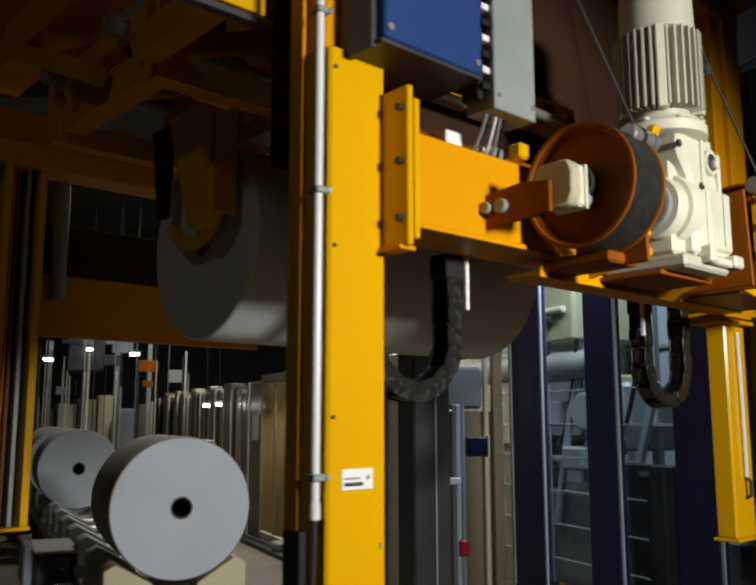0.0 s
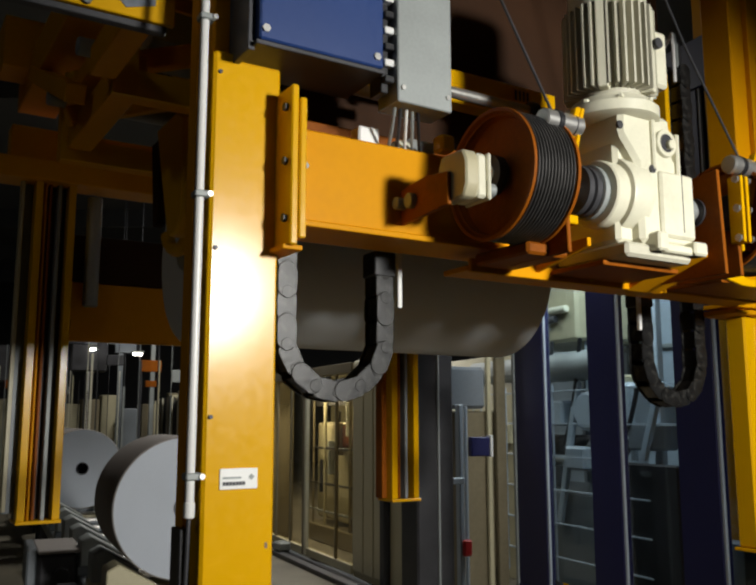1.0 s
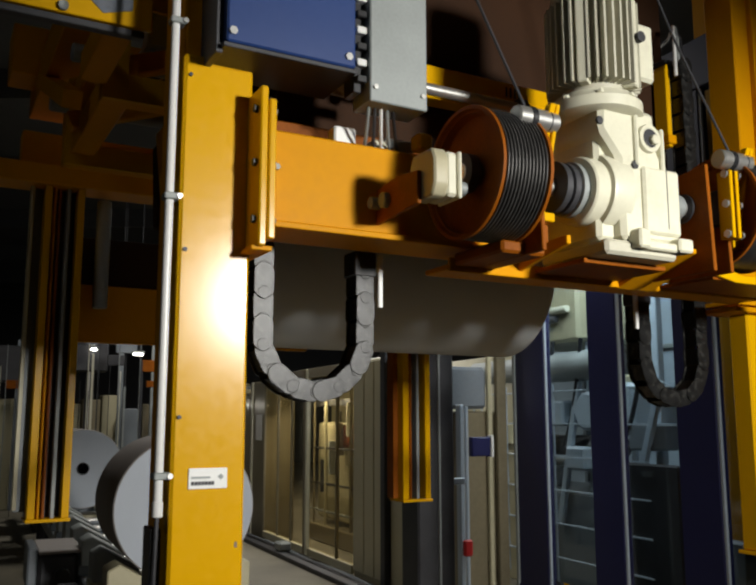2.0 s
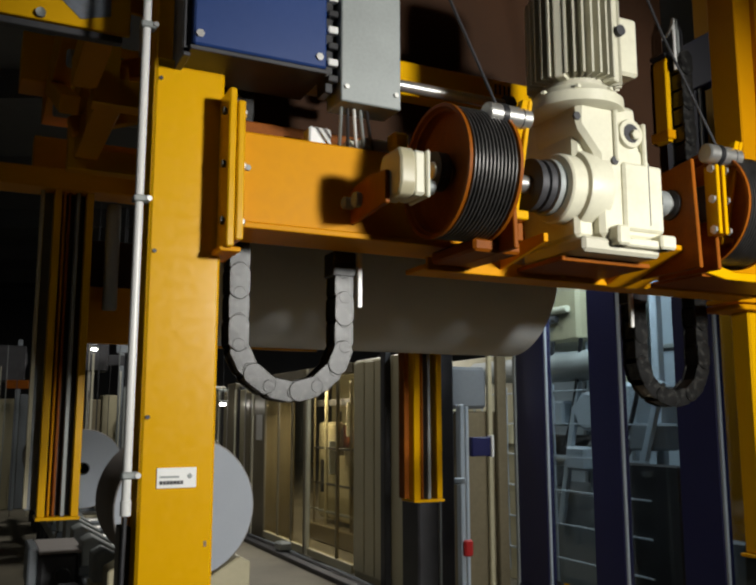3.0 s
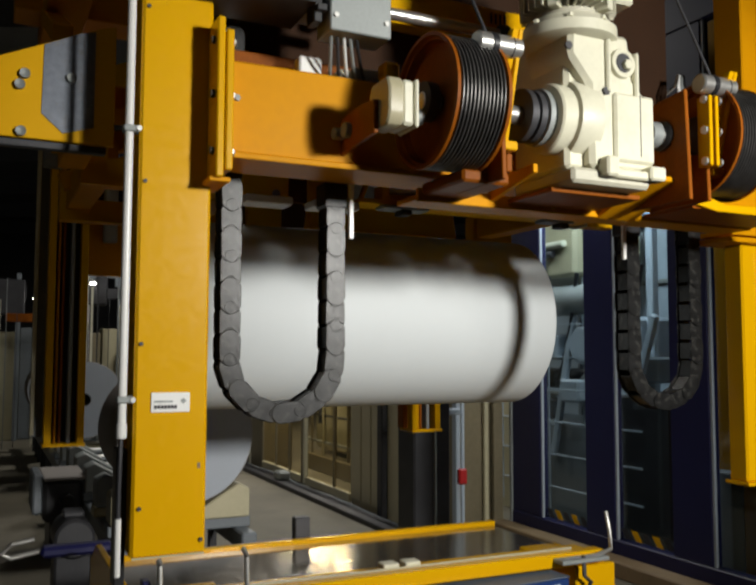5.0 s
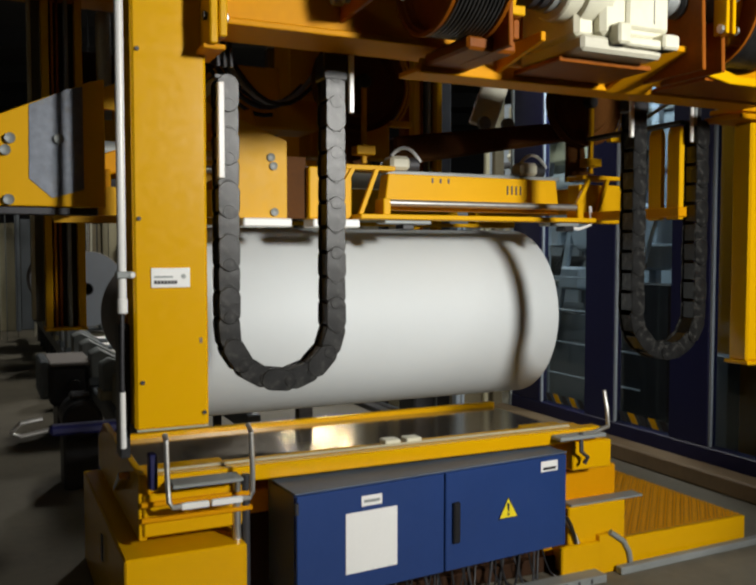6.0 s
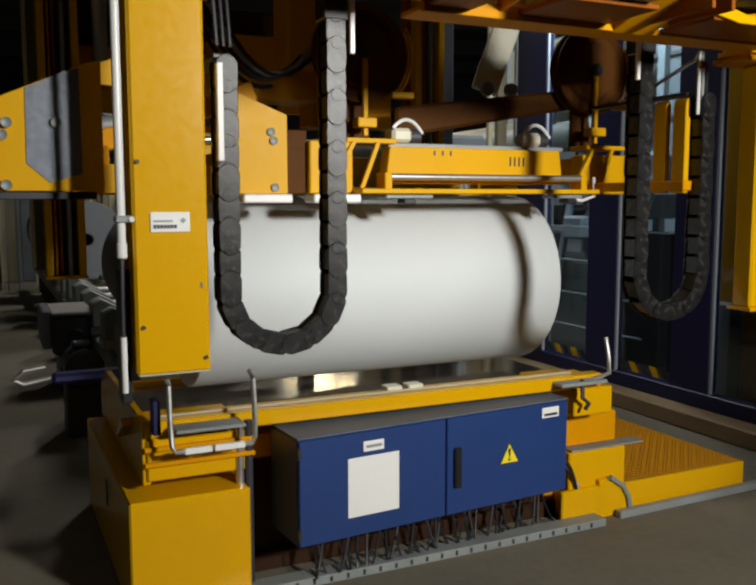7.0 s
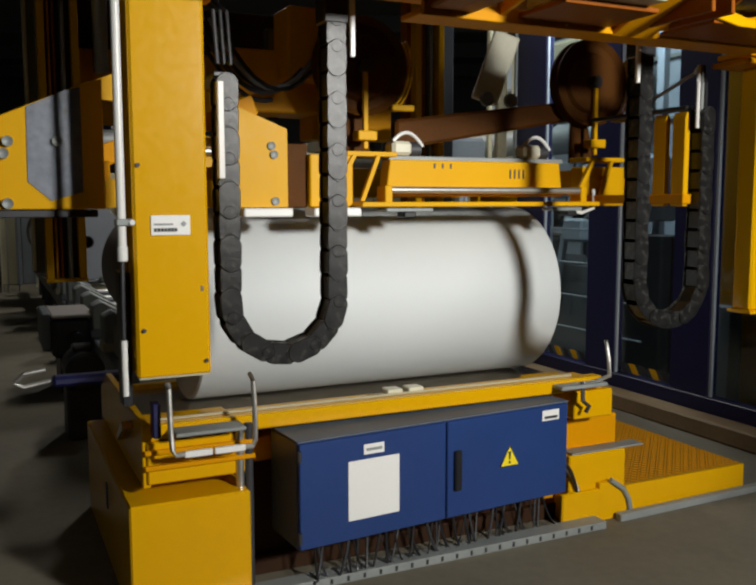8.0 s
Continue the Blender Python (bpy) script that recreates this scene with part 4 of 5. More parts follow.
w = part("warning_sign", prism(bmesh.new(), [(-0.066, 0), (0.066, 0), (0, 0.125)], 0.004, pose(0.325, -1.462, 0.535), 0), WARN, cab, "yellow warning triangle")
part("warning_mark", prism(bmesh.new(), [(-0.004, 0.034), (0.004, 0.034), (0.009, 0.085), (-0.009, 0.085)], 0.003, pose(0.325, -1.465, 0.54), 0), DARK, w)
part("warning_mark", prism(bmesh.new(), [(-0.007, 0.012), (0.007, 0.012), (0.007, 0.025), (-0.007, 0.025)], 0.003, pose(0.325, -1.465, 0.54), 0), DARK, w)
part("warning_border", pipe(bmesh.new(), [(0.26, -1.463, 0.537), (0.39, -1.463, 0.537), (0.325, -1.463, 0.658), (0.26, -1.463, 0.537)], 0.003, 6), DARK, w)
for z in (0.36, 0.8):
    part("hinge", rod(bmesh.new(), (-0.968, -1.462, z), "z", 0.012, 0.06, 10), DARK, cab)
for k in range(40):
    u = -0.82 + 0.039 * k + 0.02 * math.sin(k * 5)
    part("cable", pipe(bmesh.new(), sag((u, -1.3 + 0.03 * math.sin(k), 0.285), (u + 0.09 * math.sin(k * 2.3), -1.34, 0.04), 0.05 + 0.04 * math.sin(k * 1.3)), 0.005 + 0.002 * (k % 3), 6), (BLACK, DARK, BLACK, BLACK)[k % 4], cab)
part("cable_gland", B(0.76, 0.80, -1.40, -1.25, 0.34, 0.46, bevel=0.01), DULL, cab)
for k in range(4):
    part("gland_cable", pipe(bmesh.new(), sag((0.79, -1.38 + 0.03 * k, 0.44 - 0.02 * k), (1.0 + 0.02 * k, -1.32, 0.05), -0.1), 0.012, 8), (BLACK, PIPE, DULL, BLACK)[k], cab)

# floor cable tray
tray = bmesh.new()
box(tray, -1.30, 1.16, -1.325, -1.205, 0.0, 0.05, 0.004)
tr2 = solo("floor_cable_tray", tray, DULL, GRID, "galvanised slotted cable tray on the floor", "cable tray")
for k in range(24):
    part("tray_slot", B(-1.27 + 0.10 * k, -1.255 + 0.10 * k, -1.329, -1.324, 0.012, 0.04, bevel=0), DARK, tr2)

# walkway plate beside the station
pf = thing("walkway_plate", GRID, "low yellow checker-plate walkway beside the station", "walkway")
part("deck", B(1.45, 2.56, -1.14, 0.36, 0.17, 0.20, bevel=0.004), CHECKER, pf)
part("skirt", B(1.45, 2.56, -1.17, -1.14, 0.0, 0.20, bevel=0.004), YELLOW, pf)
part("skirt", B(2.53, 2.56, -1.14, 0.36, 0.0, 0.168, bevel=0.004), AMBER, pf)
studs = bmesh.new()
for i in range(27):
    for j in range(36):
        a = 45 if (i + j) % 2 else -45
        box(studs, -0.016, 0.016, -0.006, 0.006, 0, 0.006, 0, m=pose(1.48 + 0.0405 * i, -1.115 + 0.0405 * j, 0.2, 0, 0, a))
tagged(part("tread_pattern", studs, AMBER, pf), kind="stuff")
part("step_block", B(0.98, 1.45, -1.16, -0.8, 0.0, 0.46, bevel=0.01), YELLOW, pf)
part("step_block", B(0.9, 1.22, -1.20, -1.16, 0.0, 0.22, bevel=0.01), YELLOW, pf)
curve = [(1.28 + 0.16 * math.cos(radians(a)), 0.0 + 0.26 * math.sin(radians(a))) for a in range(0, 91, 10)] + [(1.2, 0.26), (1.2, 0.0)]
part("curved_guard", prism(bmesh.new(), curve, 0.14, pose(0, -1.20, 0), 0.004), YELLOW, pf)
part("edge_strip", pipe(bmesh.new(), [(1.46, -1.21, 0.02), (1.44, -1.21, 0.12), (1.39, -1.21, 0.20), (1.28, -1.21, 0.275)], 0.018), DULL, pf)
part("cover_strip", B(1.0, 1.6, -1.16, -1.05, 0.462, 0.475, bevel=0.003), DULL, pf)
solo("floor_rail", B(0, 1.7, -0.06, 0, 0.0, 0.05, bevel=0.006), DULL, GRID @ pose(1.32, -1.22, 0, 0, 0, 1.5), "dull steel rail let along the walkway", "rail")
kb = B(3.36, 3.60, -6.0, 4.4, 0.0, 0.16, bevel=0.015)
solo("kerb_beam", kb, TAN, GRID, "tan steel kerb beam along the enclosure", "kerb")

# ---- navy glazed enclosure ----
enc = thing("glazed_enclosure", GRID, "dark navy framed enclosure with tall clear panes", "machine enclosure")
for v0, v1 in ((2.80, 3.38), (1.50, 1.97), (0.20, 0.69), (-1.6, -1.1), (-3.4, -2.9)):
    part("upright", B(3.62, 3.74, v0, v1, 0.30, 5.4, bevel=0.01), NAVY, enc)
part("sill", B(3.61, 3.75, -6, 3.38, 0.05, 0.30, bevel=0.01), NAVY, enc)
part("head", B(3.61, 3.75, -6, 3.38, 5.4, 5.9, bevel=0.01), NAVY, enc)
part("edge_trim", B(3.60, 3.66, 3.38, 3.43, 0.05, 5.9, bevel=0.006), DULL, enc)
for v0, v1 in ((1.97, 2.80), (0.69, 1.50), (-1.1, 0.20), (-2.9, -1.6)):
    p = part("pane", B(3.675, 3.687, v0, v1, 0.30, 5.4, bevel=0), CLEAR, enc)
    p.visible_shadow = False
    part("glazing_bead", B(3.63, 3.66, v1 - 0.03, v1, 0.30, 5.4, bevel=0.003), PALE, enc)
    for k in range(5):
        part("hazard_stripe", prism(bmesh.new(), [(0, 0), (0.09, 0), (0.16, 0.1), (0.07, 0.1)], 0.004, pose(3.672, v0 + 0.02 + 0.15 * k, 0.32, 0, 0, 90), 0), YELLOW if k % 2 else DARK, enc)

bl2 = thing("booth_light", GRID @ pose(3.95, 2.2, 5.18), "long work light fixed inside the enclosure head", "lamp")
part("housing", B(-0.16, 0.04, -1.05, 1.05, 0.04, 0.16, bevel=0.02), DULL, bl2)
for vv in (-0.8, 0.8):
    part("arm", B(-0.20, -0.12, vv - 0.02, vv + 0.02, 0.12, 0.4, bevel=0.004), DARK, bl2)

# machinery behind the panes
mc = thing("press_machine", GRID @ pose(-0.2, 1.9, 0), "pale grey machinery with struts seen through the panes", "machine")
part("machine_bed", B(4.9, 6.2, -1.0, 4.2, 0.0, 1.3, bevel=0.03), GREY, mc)
part("machine_head", B(5.0, 6.2, 1.7, 3.4, 3.3, 4.3, bevel=0.05), BEIGE, mc)
part("machine_block", B(4.9, 5.8, 0.6, 1.4, 2.1, 2.7, bevel=0.05), PALE, mc)
part("machine_wheel", rod(bmesh.new(), (4.85, 1.35, 2.35), "u", 0.25, 0.12, 28), PALE, mc)
part("machine_guard", B(4.6, 4.7, -0.4, 0.95, 0.2, 1.75, bevel=0.02), DARK, mc)
for k in range(4):
    part("machine_column", B(5.2, 5.3, -0.8 + 1.25 * k, -0.68 + 1.25 * k, 0.0, 4.6, bevel=0.01), PALE, mc)
for k in range(6):
    part("mesh_rail", B(4.55, 4.575, 0.0, 4.2, 0.5 + 0.42 * k, 0.52 + 0.42 * k, bevel=0.003), PALE, mc)
for k in range(12):
    part("mesh_upright", B(4.55, 4.57, 1.7 + 0.22 * k, 1.715 + 0.22 * k, 0.2, 2.7, bevel=0.003), PALE, mc)
for v, a in ((2.0, 14), (2.5, -16), (0.7, 20), (3.2, 15)):
    part("machine_strut", B(-0.035, 0.035, -0.05, 0.05, 0, 1.9, bevel=0.01, m=pose(4.85, v, 0.9, a, 0, 0)), PALE, mc)
for k in range(4):
    part("tie_rod", rod(bmesh.new(), (4.95, 2.3 + 0.25 * k, 3.75 - 0.12 * k), "v", 0.05, 0.9, 14), DARK if k % 2 else CREAM, mc)
part("back_wall", B(6.6, 6.7, -2.5, 6.5, 0.0, 4.8, bevel=0.01), PALE, mc)
for k in range(7):
    part("wall_rib", B(6.52, 6.6, -2.0 + 1.1 * k, -1.92 + 1.1 * k, 0.0, 4.8, bevel=0.008), GREY, mc)
for k in range(5):
    part("wall_rail", B(6.53, 6.6, -2.4, 6.4, 0.7 + 0.85 * k, 0.76 + 0.85 * k, bevel=0.008), DULL, mc)
for k in range(8):
    part("machine_box", B(4.75 + 0.1 * (k % 3), 5.3, -0.3 + 0.55 * k, 0.1 + 0.55 * k, 1.32 + 0.28 * ((k * 2) % 5), 1.6 + 0.3 * ((k * 2) % 5), bevel=0.03), (PALE, GREY, BEIGE, PALE)[k % 4], mc)
for k in range(6):
    part("machine_pipe", pipe(bmesh.new(), sag((4.8, 0.2 + 0.6 * k, 3.3), (4.9, 0.9 + 0.55 * k, 1.9), 0.3), 0.03, 8), (DARK, DULL, BLACK)[k % 3], mc)
part("machine_roller", rod(bmesh.new(), (4.9, 2.6, 2.95), "v", 0.2, 3.0, 28), DULL, mc)
part("machine_roller", rod(bmesh.new(), (5.1, 2.6, 1.9), "v", 0.14, 3.2, 28), DARK, mc)

solo("grey_locker", B(4.05, 4.22, 0.36, 0.64, 0.0, 1.10, bevel=0.01), GREY, GRID, "blue-grey locker box by the enclosure", "locker")

# ---- bronze-glazed machine line behind ----
ln = thing("glazed_machine_line", GRID, "long brown machine line with bronze-tinted glazed doors", "machine line")
for v0, v1 in ((6.12, 7.98), (8.2, 10.4)):
    p = part("door_pane", B(2.60, 2.61, v0, v1, 0.16, 2.95, bevel=0), BROWN_GLASS, ln)
    p.visible_shadow = False
    part("door_sill", B(2.56, 2.66, v0, v1, 0.04, 0.16, bevel=0.006), BEIGE, ln)
    part("door_head", B(2.56, 2.66, v0, v1, 2.95, 3.1, bevel=0.006), BRONZE, ln)
for v0 in (8.0, 8.11):
    part("mullion", B(2.55, 2.62, v0, v0 + 0.07, 0.04, 3.1, bevel=0.008), CREAM if v0 < 8.1 else BRONZE, ln)
part("brown_cabinet", B(2.58, 3.2, 10.45, 11.45, 0.0, 3.0, bevel=0.02), BRONZE, ln)
part("paper_notice", B(2.572, 2.579, 10.62, 11.0, 1.85, 2.35, bevel=0), LABEL, ln, "white paper notice")
part("cabinet_edge", B(2.55, 2.58, 11.2, 11.28, 0.0, 3.0, bevel=0.005), CREAM, ln)
v = 11.5
for k in range(22):
    wdt = (0.32, 0.5, 0.24, 0.62, 0.4)[k % 5]
    part("line_panel", B(2.58 + 0.03 * (k % 3), 2.9, v, v + wdt, 0.0, 2.8 + 0.08 * (k % 4), bevel=0.012), (BRONZE, BEIGE, DARK, BRONZE, BEIGE, BRONZE, DULL)[k % 7], ln)
    part("panel_joint", B(2.56, 2.60, v + wdt - 0.03, v + wdt, 0.0, 2.9, bevel=0.004), (STEEL, DARK, CREAM)[k % 3], ln)
    v += wdt + 0.03
# inside the open bay
part("inner_wall", B(4.6, 4.65, 4.4, 12.0, 0.0, 3.2, bevel=0.01), BEIGE, ln)
part("inner_unit", B(3.9, 4.6, 6.4, 7.4, 1.9, 2.5, bevel=0.04), CREAM, ln)
part("inner_unit", B(3.7, 4.5, 7.6, 8.3, 0.3, 1.5, bevel=0.04), BEIGE, ln)
part("inner_unit", B(3.8, 4.5, 6.3, 7.2, 0.75, 1.2, bevel=0.06), LABEL, ln)
part("inner_unit", B(4.0, 4.55, 6.9, 7.25, 1.25, 1.95, bevel=0.02), DARK, ln)
part("inner_unit", B(3.6, 4.5, 8.6, 10.2, 0.4, 2.2, bevel=0.05), BEIGE, ln)
part("inner_unit", B(3.5, 3.9, 6.35, 6.75, 2.2, 2.75, bevel=0.03), LABEL, ln)
part("inner_unit", B(3.55, 3.95, 8.5, 9.0, 1.75, 2.15, bevel=0.04), RUST, ln)
for k in range(9):
    part("inner_bracket", B(3.46, 3.58, 6.3 + 0.42 * k, 6.36 + 0.42 * k, 0.9 + 0.35 * ((k * 3) % 4), 1.5 + 0.35 * ((k * 3) % 4), bevel=0.008), (DARK, CREAM, BRONZE, DULL)[k % 4], ln)
for z in (0.55, 1.05, 1.7):
    part("inner_rail", B(3.44, 3.48, 6.2, 10.3, z, z + 0.04, bevel=0.006), (DULL, DARK, BRONZE)[int(z)], ln)
for v0 in (6.75, 8.85, 9.6):
    part("mullion", B(2.57, 2.62, v0, v0 + 0.03, 0.16, 2.95, bevel=0.006), BRONZE, ln)
part("inner_beam", B(3.5, 3.6, 6.2, 10.3, 2.5, 2.62, bevel=0.01), DARK, ln)
part("inner_bed", B(3.4, 4.6, 6.2, 10.4, 0.0, 0.32, bevel=0.02), BRONZE, ln)
for k in range(7):
    part("inner_post", rod(bmesh.new(), (3.45, 6.4 + 0.6 * k, 1.5), "z", 0.022 + 0.01 * (k % 2), 2.9, 12), (BRONZE, DARK, BEIGE)[k % 3], ln)
for k in range(6):
    part("inner_pipe", pipe(bmesh.new(), sag((3.5, 6.3 + 0.5 * k, 2.4), (3.8, 7.2 + 0.5 * k, 1.4), 0.25), 0.02, 8), (DARK, BRONZE, BLACK)[k % 3], ln)
fd = thing("floor_cable_duct", GRID, "dark cable duct with loose hoses along the machine line", "cable duct")
part("duct", B(2.15, 2.30, 3.6, 21, 0.0, 0.07, bevel=0.01), DARK, fd)
for k in range(3):
    part("hose", pipe(bmesh.new(), [(2.38 + 0.05 * k + 0.03 * math.sin(1.7 * i + k), 3.4 + 0.8 * i, 0.03) for i in range(12)], 0.024, 8), (BLACK, DARK, GREY)[k], fd)
part("valve_group", B(2.2, 2.42, 8.3, 8.6, 0.07, 0.22, bevel=0.03), DULL, fd)

bc = thing("beige_cupboard", GRID, "tall beige ribbed sheet-metal cupboard", "cupboard")
part("body", B(2.60, 3.2, 5.02, 6.1, 0.0, 3.12, bevel=0.02), BEIGE, bc)
for v0, v1 in ((5.72, 6.08), (5.38, 5.69), (5.04, 5.35)):
    part("door_leaf", B(2.575, 2.60, v0, v1, 0.1, 3.08, bevel=0.008), BEIGE, bc)
part("corner_post", B(2.50, 2.60, 4.86, 5.0, 0.0, 3.3, bevel=0.01), DARK, bc)
part("side_leaf", B(2.58, 3.2, 4.35, 4.84, 0.0, 3.12, bevel=0.015), BEIGE, bc)

lt = thing("line_tube_lamp", GRID @ pose(3.25, 9.3, 3.03), "tube lamp housing inside the machine line", "lamp")
part("housing", B(-0.12, 0.06, -0.85, 0.85, 0.03, 0.09, bevel=0.01), DULL, lt)
part("clip", B(-0.62, -0.10, -0.05, 0.05, 0.03, 0.06, bevel=0.006), DARK, lt)
# columns between the line and the enclosure
dc = thing("dark_column", GRID, "dark grey steel machine column", "column")
part("shaft", B(1.82, 2.27, 2.6, 3.0, 0.0, 4.6, bevel=0.02), DARK, dc)
part("edge_strip", B(2.06, 2.085, 2.57, 2.60, 0.0, 4.6, bevel=0.004), DULL, dc)
part("base_plate", B(1.75, 2.34, 2.53, 3.07, 0.0, 0.04, bevel=0.006), DARK, dc)
part("hose_holder", B(2.27, 2.42, 2.62, 2.68, 1.55, 1.62, bevel=0.01), PALE, dc)
bl = thing("pale_blue_column", GRID, "thin pale blue service column with a red valve", "service column")
part("shaft", B(2.52, 2.58, 2.9, 3.0, 0.0, 2.42, bevel=0.01), PALE, bl)
part("service_pipe", rod(bmesh.new(), (2.635, 2.95, 1.2), "z", 0.022, 2.4, 12), PALE, bl)
part("valve", B(2.53, 2.64, 2.84, 2.9, 0.74, 0.92, bevel=0.02), RED, bl, "red valve")
part("meter_box", B(2.68, 2.93, 2.9, 2.98, 1.83, 2.05, bevel=0.01), NAVY, bl, "small blue meter box")
part("meter_edge", B(2.93, 2.96, 2.88, 2.98, 1.82, 2.07, bevel=0.004), PIPE, bl)
bk = thing("brown_machine_cabinet", GRID, "brown sheet-metal machine cabinet beside the enclosure", "machine cabinet")
part("body", B(2.9, 3.55, 3.6, 4.2, 0.0, 2.35, bevel=0.02), BRONZE, bk)
part("top_unit", B(2.75, 3.3, 3.55, 4.1, 2.38, 2.9, bevel=0.04), GREY, bk)
part("corner_post", B(3.42, 3.56, 3.5, 3.58, 0.0, 4.5, bevel=0.01), BRONZE, bk)
part("corner_post", B(3.30, 3.36, 3.52, 3.58, 0.0, 4.5, bevel=0.01), BEIGE, bk)

# ---- standing yellow column near the walkway ----
yc = thing("yellow_floor_column", GRID, "amber steel column standing by the enclosure", "column")
part("shaft", B(4.28, 4.7, 0.50, 0.82, 0.0, 8.4, bevel=0.01), AMBER, yc)
part("flange", B(4.26, 4.72, 0.47, 0.5, 0.0, 8.4, bevel=0.006), AMBER, yc)
part("base_plate", B(4.23, 4.8, 0.42, 0.9, 0.0, 0.03, bevel=0.004), AMBER, yc)

# ---- waiting reels and their conveyor ----


def reel(u, v, length, radius, z):
    e = thing("waiting_reel", GRID @ pose(u, v, z), "grey-wrapped paper reel with a pale end waiting on the conveyor", "paper reel", "reels on the conveyor")
    part("wrapper", lathe(bmesh.new(), [(0.11, 0.012), (radius - 0.03, 0.012), (radius - 0.01, 0.0), (radius, 0.012), (radius, length - 0.01), (radius - 0.02, length), (0.11, length)], (0, 0, 0), "v", 80, caps=False), WRAP, e)
    part("paper_end", lathe(bmesh.new(), [(0.10, 0.03), (0.10, 0.004), (radius - 0.012, 0.0)], (0, 0, 0), "v", 80, caps=False), REEL_END, e, "pale paper end face")
    part("core", lathe(bmesh.new(), [(0.085, 0.0), (0.10, 0.0), (0.10, length), (0.085, length), (0.085, 0.0)], (0, 0, 0), "v", 28, caps=False), DARK, e)
    part("core_plug", lathe(bmesh.new(), [(0.0001, 0.75), (0.086, 0.75), (0.086, 0.76)], (0, 0, 0), "v", 28, caps=False), BLACK, e)
    return e


reel(-0.73, 2.19, 1.25, 0.625, 0.85 + 0.625)
reel(-0.90, 8.95, 1.3, 0.625, 0.85 + 0.625)
reel(-0.95, 11.2, 1.3, 0.625, 0.85 + 0.625)
reel(-0.95, 13.4, 1.3, 0.625, 0.85 + 0.625)
sh = bmesh.new()
box(sh, -0.02, 0.30, 0.0, 1.0, 0.618, 0.624, 0, m=pose(0, 0, 0, 0, 8, 0))
solo("cover_sheet", sh, LABEL, GRID @ pose(-0.73, 2.6, 1.475), "loose white cover sheet on a reel", "paper sheet")

cv = thing("reel_conveyor", GRID, "grey saddle conveyor carrying paper reels", "conveyor")
for u in (-1.38, -0.28):
    part("side_beam", B(u, u + 0.14, 1.9, 16, 0.45, 0.62, bevel=0.015), GREY, cv)
for k in range(14):
    v = 2.15 + 1.0 * k
    for s in (-1, 1):
        part("saddle_pad", prism(bmesh.new(), [(0.18, 0.72), (0.62, 0.72), (0.62, 0.98), (0.52, 1.03), (0.18, 0.83)] if s > 0 else [(-0.18, 0.72), (-0.18, 0.83), (-0.52, 1.03), (-0.62, 0.98), (-0.62, 0.72)],
                                 0.34, pose(-0.76, v, 0), 0.012), DULL if k else BEIGE, cv)
    part("saddle_bar", B(-1.4, -0.12, v + 0.04, v + 0.3, 0.62, 0.72, bevel=0.01), BEIGE if k % 3 == 1 else GREY, cv)
    part("roller", rod(bmesh.new(), (-0.76, v + 0.62, 0.66), "u", 0.06, 1.0, 16), STEEL, cv)
    for u in (-1.34, -0.24):
        part("leg", B(u, u + 0.08, v + 0.1, v + 0.18, 0.0, 0.46, bevel=0.006), DARK, cv)
# toothed drive unit beside the conveyor
dv = thing("conveyor_drive", GRID @ pose(-1.56, 4.2, 0), "grey toothed conveyor drive housing", "conveyor drive")
part("housing", B(-0.24, 0.16, 0, 0.9, 0.42, 0.86, bevel=0.04), DARK, dv)
part("lid", B(-0.24, 0.20, -0.03, 0.93, 0.86, 0.90, bevel=0.015), WRAP, dv)
part("stand", B(-0.16, 0.08, 0.1, 0.8, 0.0, 0.42, bevel=0.02), DARK, dv)
for k in range(5):
    part("rib", B(-0.34, -0.24, 0.05 + 0.17 * k, 0.14 + 0.17 * k, 0.5, 0.92, bevel=0.02), GREY, dv)
part("shaft_end", rod(bmesh.new(), (0.0, -0.03, 0.64), "v", 0.08, 0.10, 20), BLACK, dv)
for vv, uu in ((0.9, -1.66),):
    m = thing("roller_motor", GRID @ pose(uu, vv + 1.6, 0), "dark roller drive motor on the floor", "motor")
    part("motor", rod(bmesh.new(), (0, 0, 0.62), "v", 0.17, 0.5, 24), DARK, m)
    part("stand", B(-0.16, 0.16, -0.2, 0.2, 0.0, 0.48, bevel=0.02), DARK, m)
    part("junction", B(-0.09, 0.09, -0.1, 0.1, 0.78, 0.84, bevel=0.02), DARK, m)
sg = thing("bumper_bar", GRID @ pose(-1.88, 0.62, 0), "blue-grey bumper with a bent steel bar", "bumper")
part("bumper", B(-0.16, 0.3, -0.06, 0.06, 0.86, 0.93, bevel=0.02), NAVY, sg)
part("bar", pipe(bmesh.new(), [(-0.16, 0, 0.90), (-0.34, 0, 0.87), (-0.40, 0, 0.90), (-0.34, 0, 0.96), (-0.2, 0, 0.98)], 0.016), STEEL, sg)
part("stand", B(0.16, 0.24, -0.04, 0.04, 0.0, 0.86, bevel=0.01), DARK, sg)

# ---- far hall: machines and lit lamps behind the reels ----
fm = thing("far_printing_line", GRID, "far beige machine cabinets under lit lamps", "machine line")
for k in range(14):
    u = -5.2 + 0.52 * k
    part("cabinet", B(u, u + 0.46, 18.2 + 0.15 * (k % 3), 19.2, 0.0, 2.55 + 0.12 * (k % 4), bevel=0.02), (BRONZE, BEIGE, GREY, BRONZE, BEIGE)[k % 5], fm)
for k in range(9):
    part("gantry_leg", B(-5.1 + 0.85 * k, -4.98 + 0.85 * k, 18.0, 18.1, 0.0, 4.3, bevel=0.01), (DARK, GREY, DULL)[k % 3], fm)
rnd = random.Random(4)
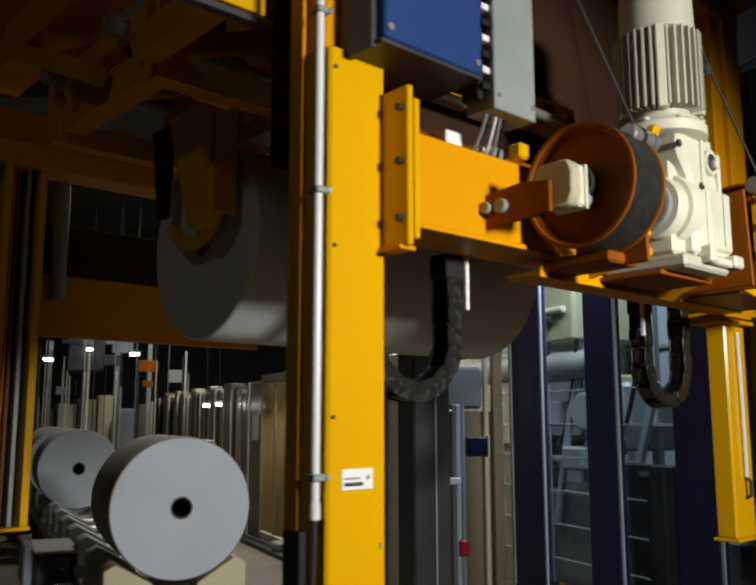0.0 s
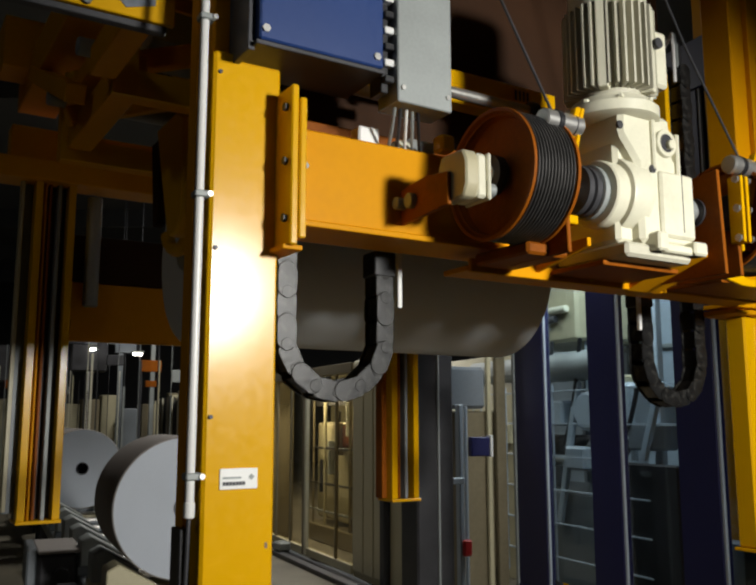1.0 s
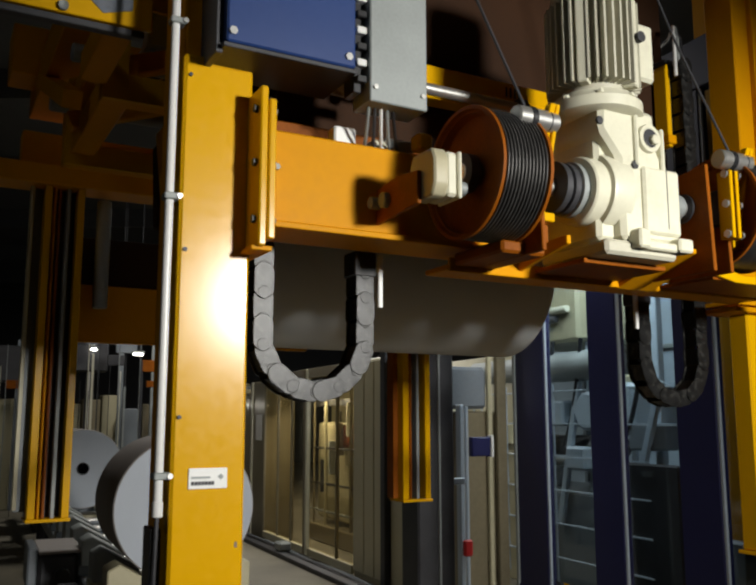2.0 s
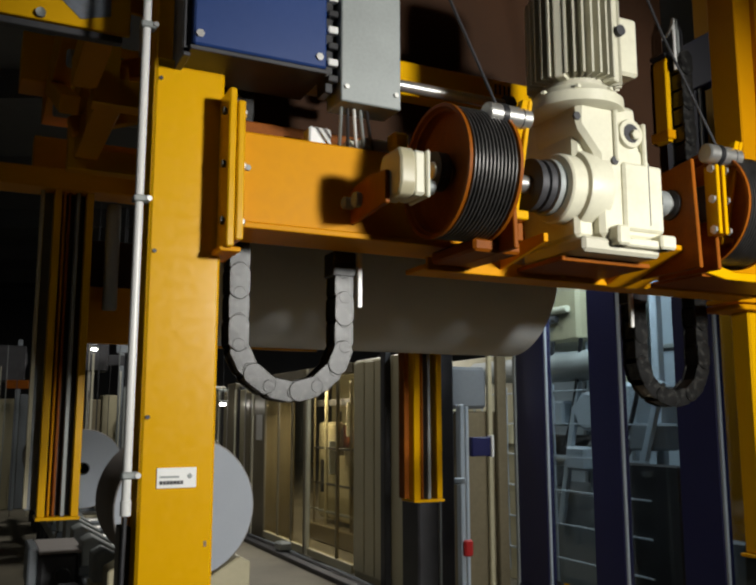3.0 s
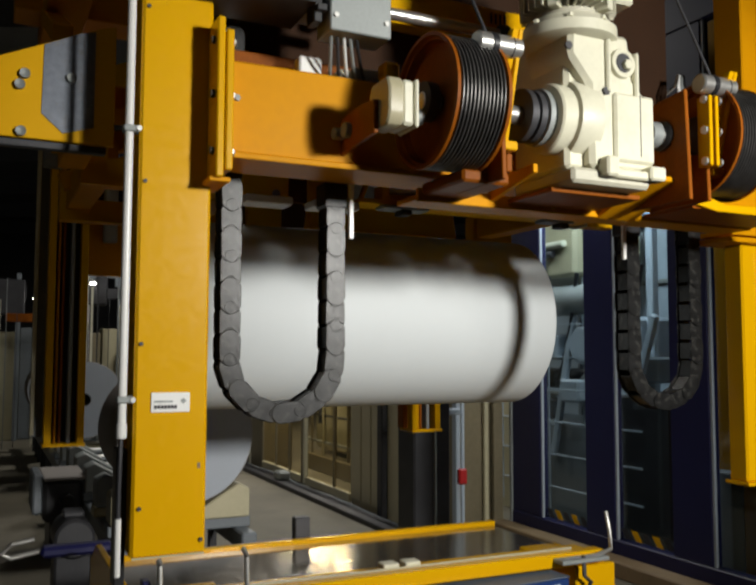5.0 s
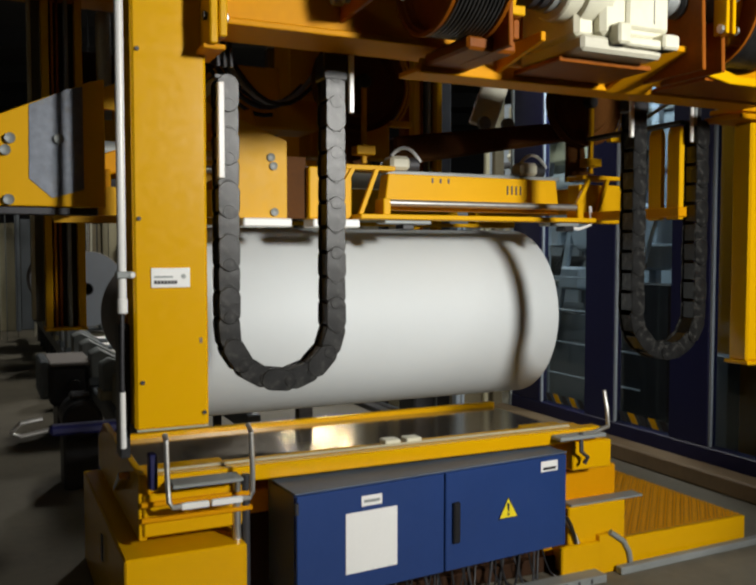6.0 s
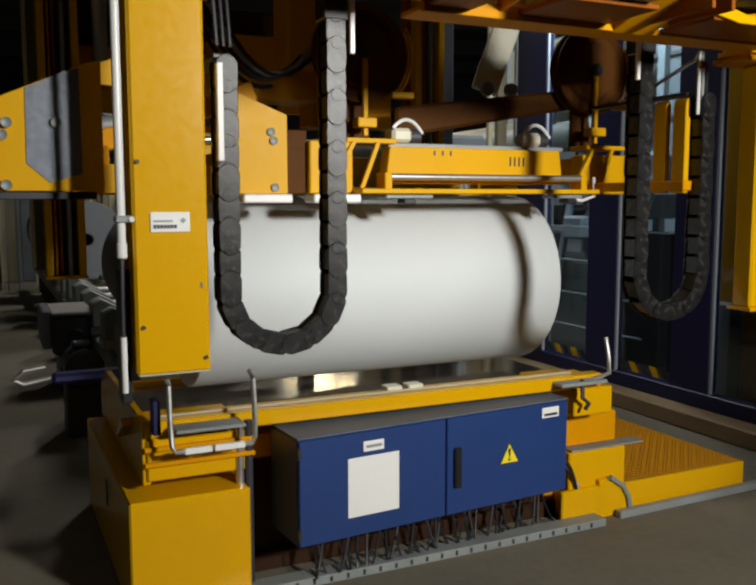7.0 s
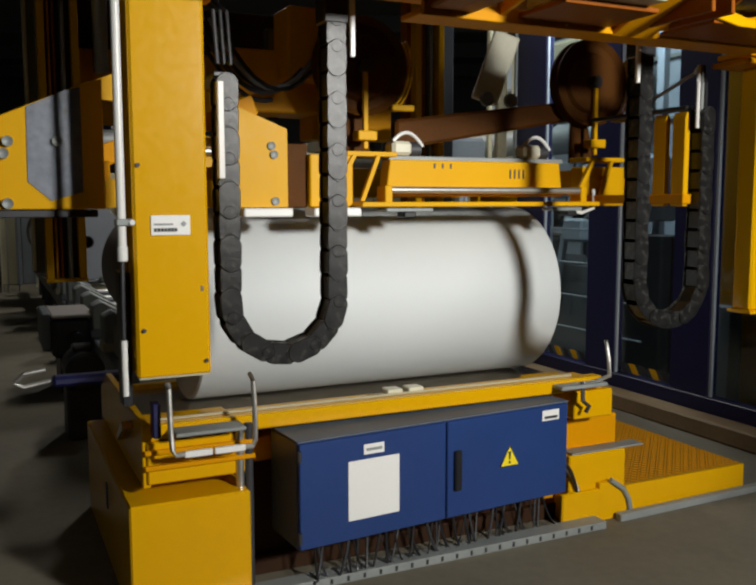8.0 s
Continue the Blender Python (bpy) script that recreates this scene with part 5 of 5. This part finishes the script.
for k in range(64):
    u, v = rnd.uniform(-5.4, 2.4), rnd.uniform(15.6, 17.8)
    h, w = rnd.uniform(2.6, 4.6), rnd.choice((0.015, 0.02, 0.03, 0.05))
    part("far_strip", B(u, u + w, v, v + 0.04, 0.0, h, bevel=0), rnd.choice((STEEL, DARK, CREAM, DULL, BLACK, BEIGE)), fm)
for k in range(16):
    u, v, z = rnd.uniform(-5.2, 2.2), rnd.uniform(16, 17.6), rnd.uniform(2.6, 4.2)
    part("far_bracket", B(u, u + rnd.uniform(0.15, 0.7), v, v + 0.1, z, z + rnd.uniform(0.05, 0.4), bevel=0.01), rnd.choice((DARK, GREY, DULL, BLACK, RUST)), fm)
for u, w, z in ((-4.4, 1.3, 3.4), (-2.3, 0.8, 3.2), (-0.4, 0.9, 3.5)):
    part("far_housing", B(u, u + w, 17.5, 18.1, z, z + 0.9, bevel=0.03), DARK, fm)
for u, v, z, n in ((-0.9, 17.2, 3.75, 0.3), (-1.25, 17.4, 3.6, 0.2), (0.1, 17.3, 4.05, 0.2), (0.85, 17.6, 4.3, 0.2), (1.1, 16.5, 3.9, 0.32), (0.7, 16.9, 3.75, 0.22), (2.0, 12.5, 2.55, 0.2), (2.3, 12.6, 2.58, 0.18)):
    t = thing("tube_lamp", GRID @ pose(u, v, z), "small lit tube lamp in the far hall", "lamp", "far tube lamps")
    part("tube", rod(bmesh.new(), (0, 0, 0), "u", 0.032, n * 0.75, 12, 0.5), TUBE, t)
    part("tray", B(-n / 2, n / 2, -0.06, 0.06, 0.04, 0.08, bevel=0.01), DULL, t)
    part("hanger", rod(bmesh.new(), (0, 0, (9.0 - z) / 2 + 0.04), "z", 0.008, 8.93 - z, 6), DARK, t)
for k in range(6):
    c = thing("hall_column", pose(-9.5, 4 + 6 * k, 0) if k < 3 else pose(9.5, -8 + 7 * k, 0), "dark steel hall column", "column", "hall columns")
    part("shaft", B(-0.15, 0.15, -0.2, 0.2, 0, 8.4, bevel=0.01), DARK, c)
    part("foot", B(-0.25, 0.25, -0.3, 0.3, 0, 0.04, bevel=0.006), DARK, c)

# ---- what moves ----
TURNING = [(0, 16.54), (0.1, 14.5), (0.2, 12.2), (0.3, 10.7), (0.4, 9.45), (0.5, 8.46), (0.7, 7.25), (1.0, 6.33), (1.5, 4.95), (2.0, 3.55),
           (2.5, 2.12), (3.0, 0.67), (3.25, 0.18), (3.5, 0.0), (4.0, 0.0), (8.0, 0.0)]
SINKING = [(0, 1.93), (2, 1.93), (3.7, 1.93), (3.8, 1.918), (3.9, 1.898), (4.0, 1.868), (4.1, 1.83), (4.2, 1.78), (4.4, 1.635), (4.7, 1.36), (5.0, 1.07),
           (5.3, 0.785), (5.4, 0.705), (5.5, 0.627), (5.6, 0.548), (5.8, 0.388), (6.0, 0.235), (6.15, 0.158), (6.3, 0.117), (6.5, 0.095), (7.0, 0.063), (7.5, 0.033), (8.0, 0.0)]
# how far the roll hangs below its seat between the side plates
HANGING = [(0, 0.03), (4.2, 0.03), (5.0, 0.05), (5.5, 0.05), (6.0, 0.03), (6.5, 0.0), (8.0, 0.0)]


def at(rows, t):
    for (t0, a), (t1, b) in zip(rows, rows[1:]):
        if t0 <= t <= t1:
            return a + (b - a) * (t - t0) / (t1 - t0)
    return rows[-1][1]


def site(t, z=0.0):
    return pose(AXIS_X, AXIS_Y, z, 0, 0, GRID_YAW + at(TURNING, t))


def motions():
    times = sorted({t for t, _ in TURNING} | {t for t, _ in SINKING})
    walk(gantry, [(t, site(t)) for t, _ in TURNING])
    walk(lift, [(t, site(t, at(SINKING, t))) for t in times])
    walk(roll, [(t, site(t, ROLL_Z + at(SINKING, t) - at(HANGING, t))) for t in times])
    for e, links, u_fixed, u_lift, v, top, length in chains:
        walk(e, [(t, site(t)) for t, _ in TURNING])
        for k, ob in enumerate(links):
            walk(ob, [(t, chain_pose((k + 0.5) * PITCH, u_fixed, u_lift, v, top, length, 2.67 + z)) for t, z in SINKING])


motions()
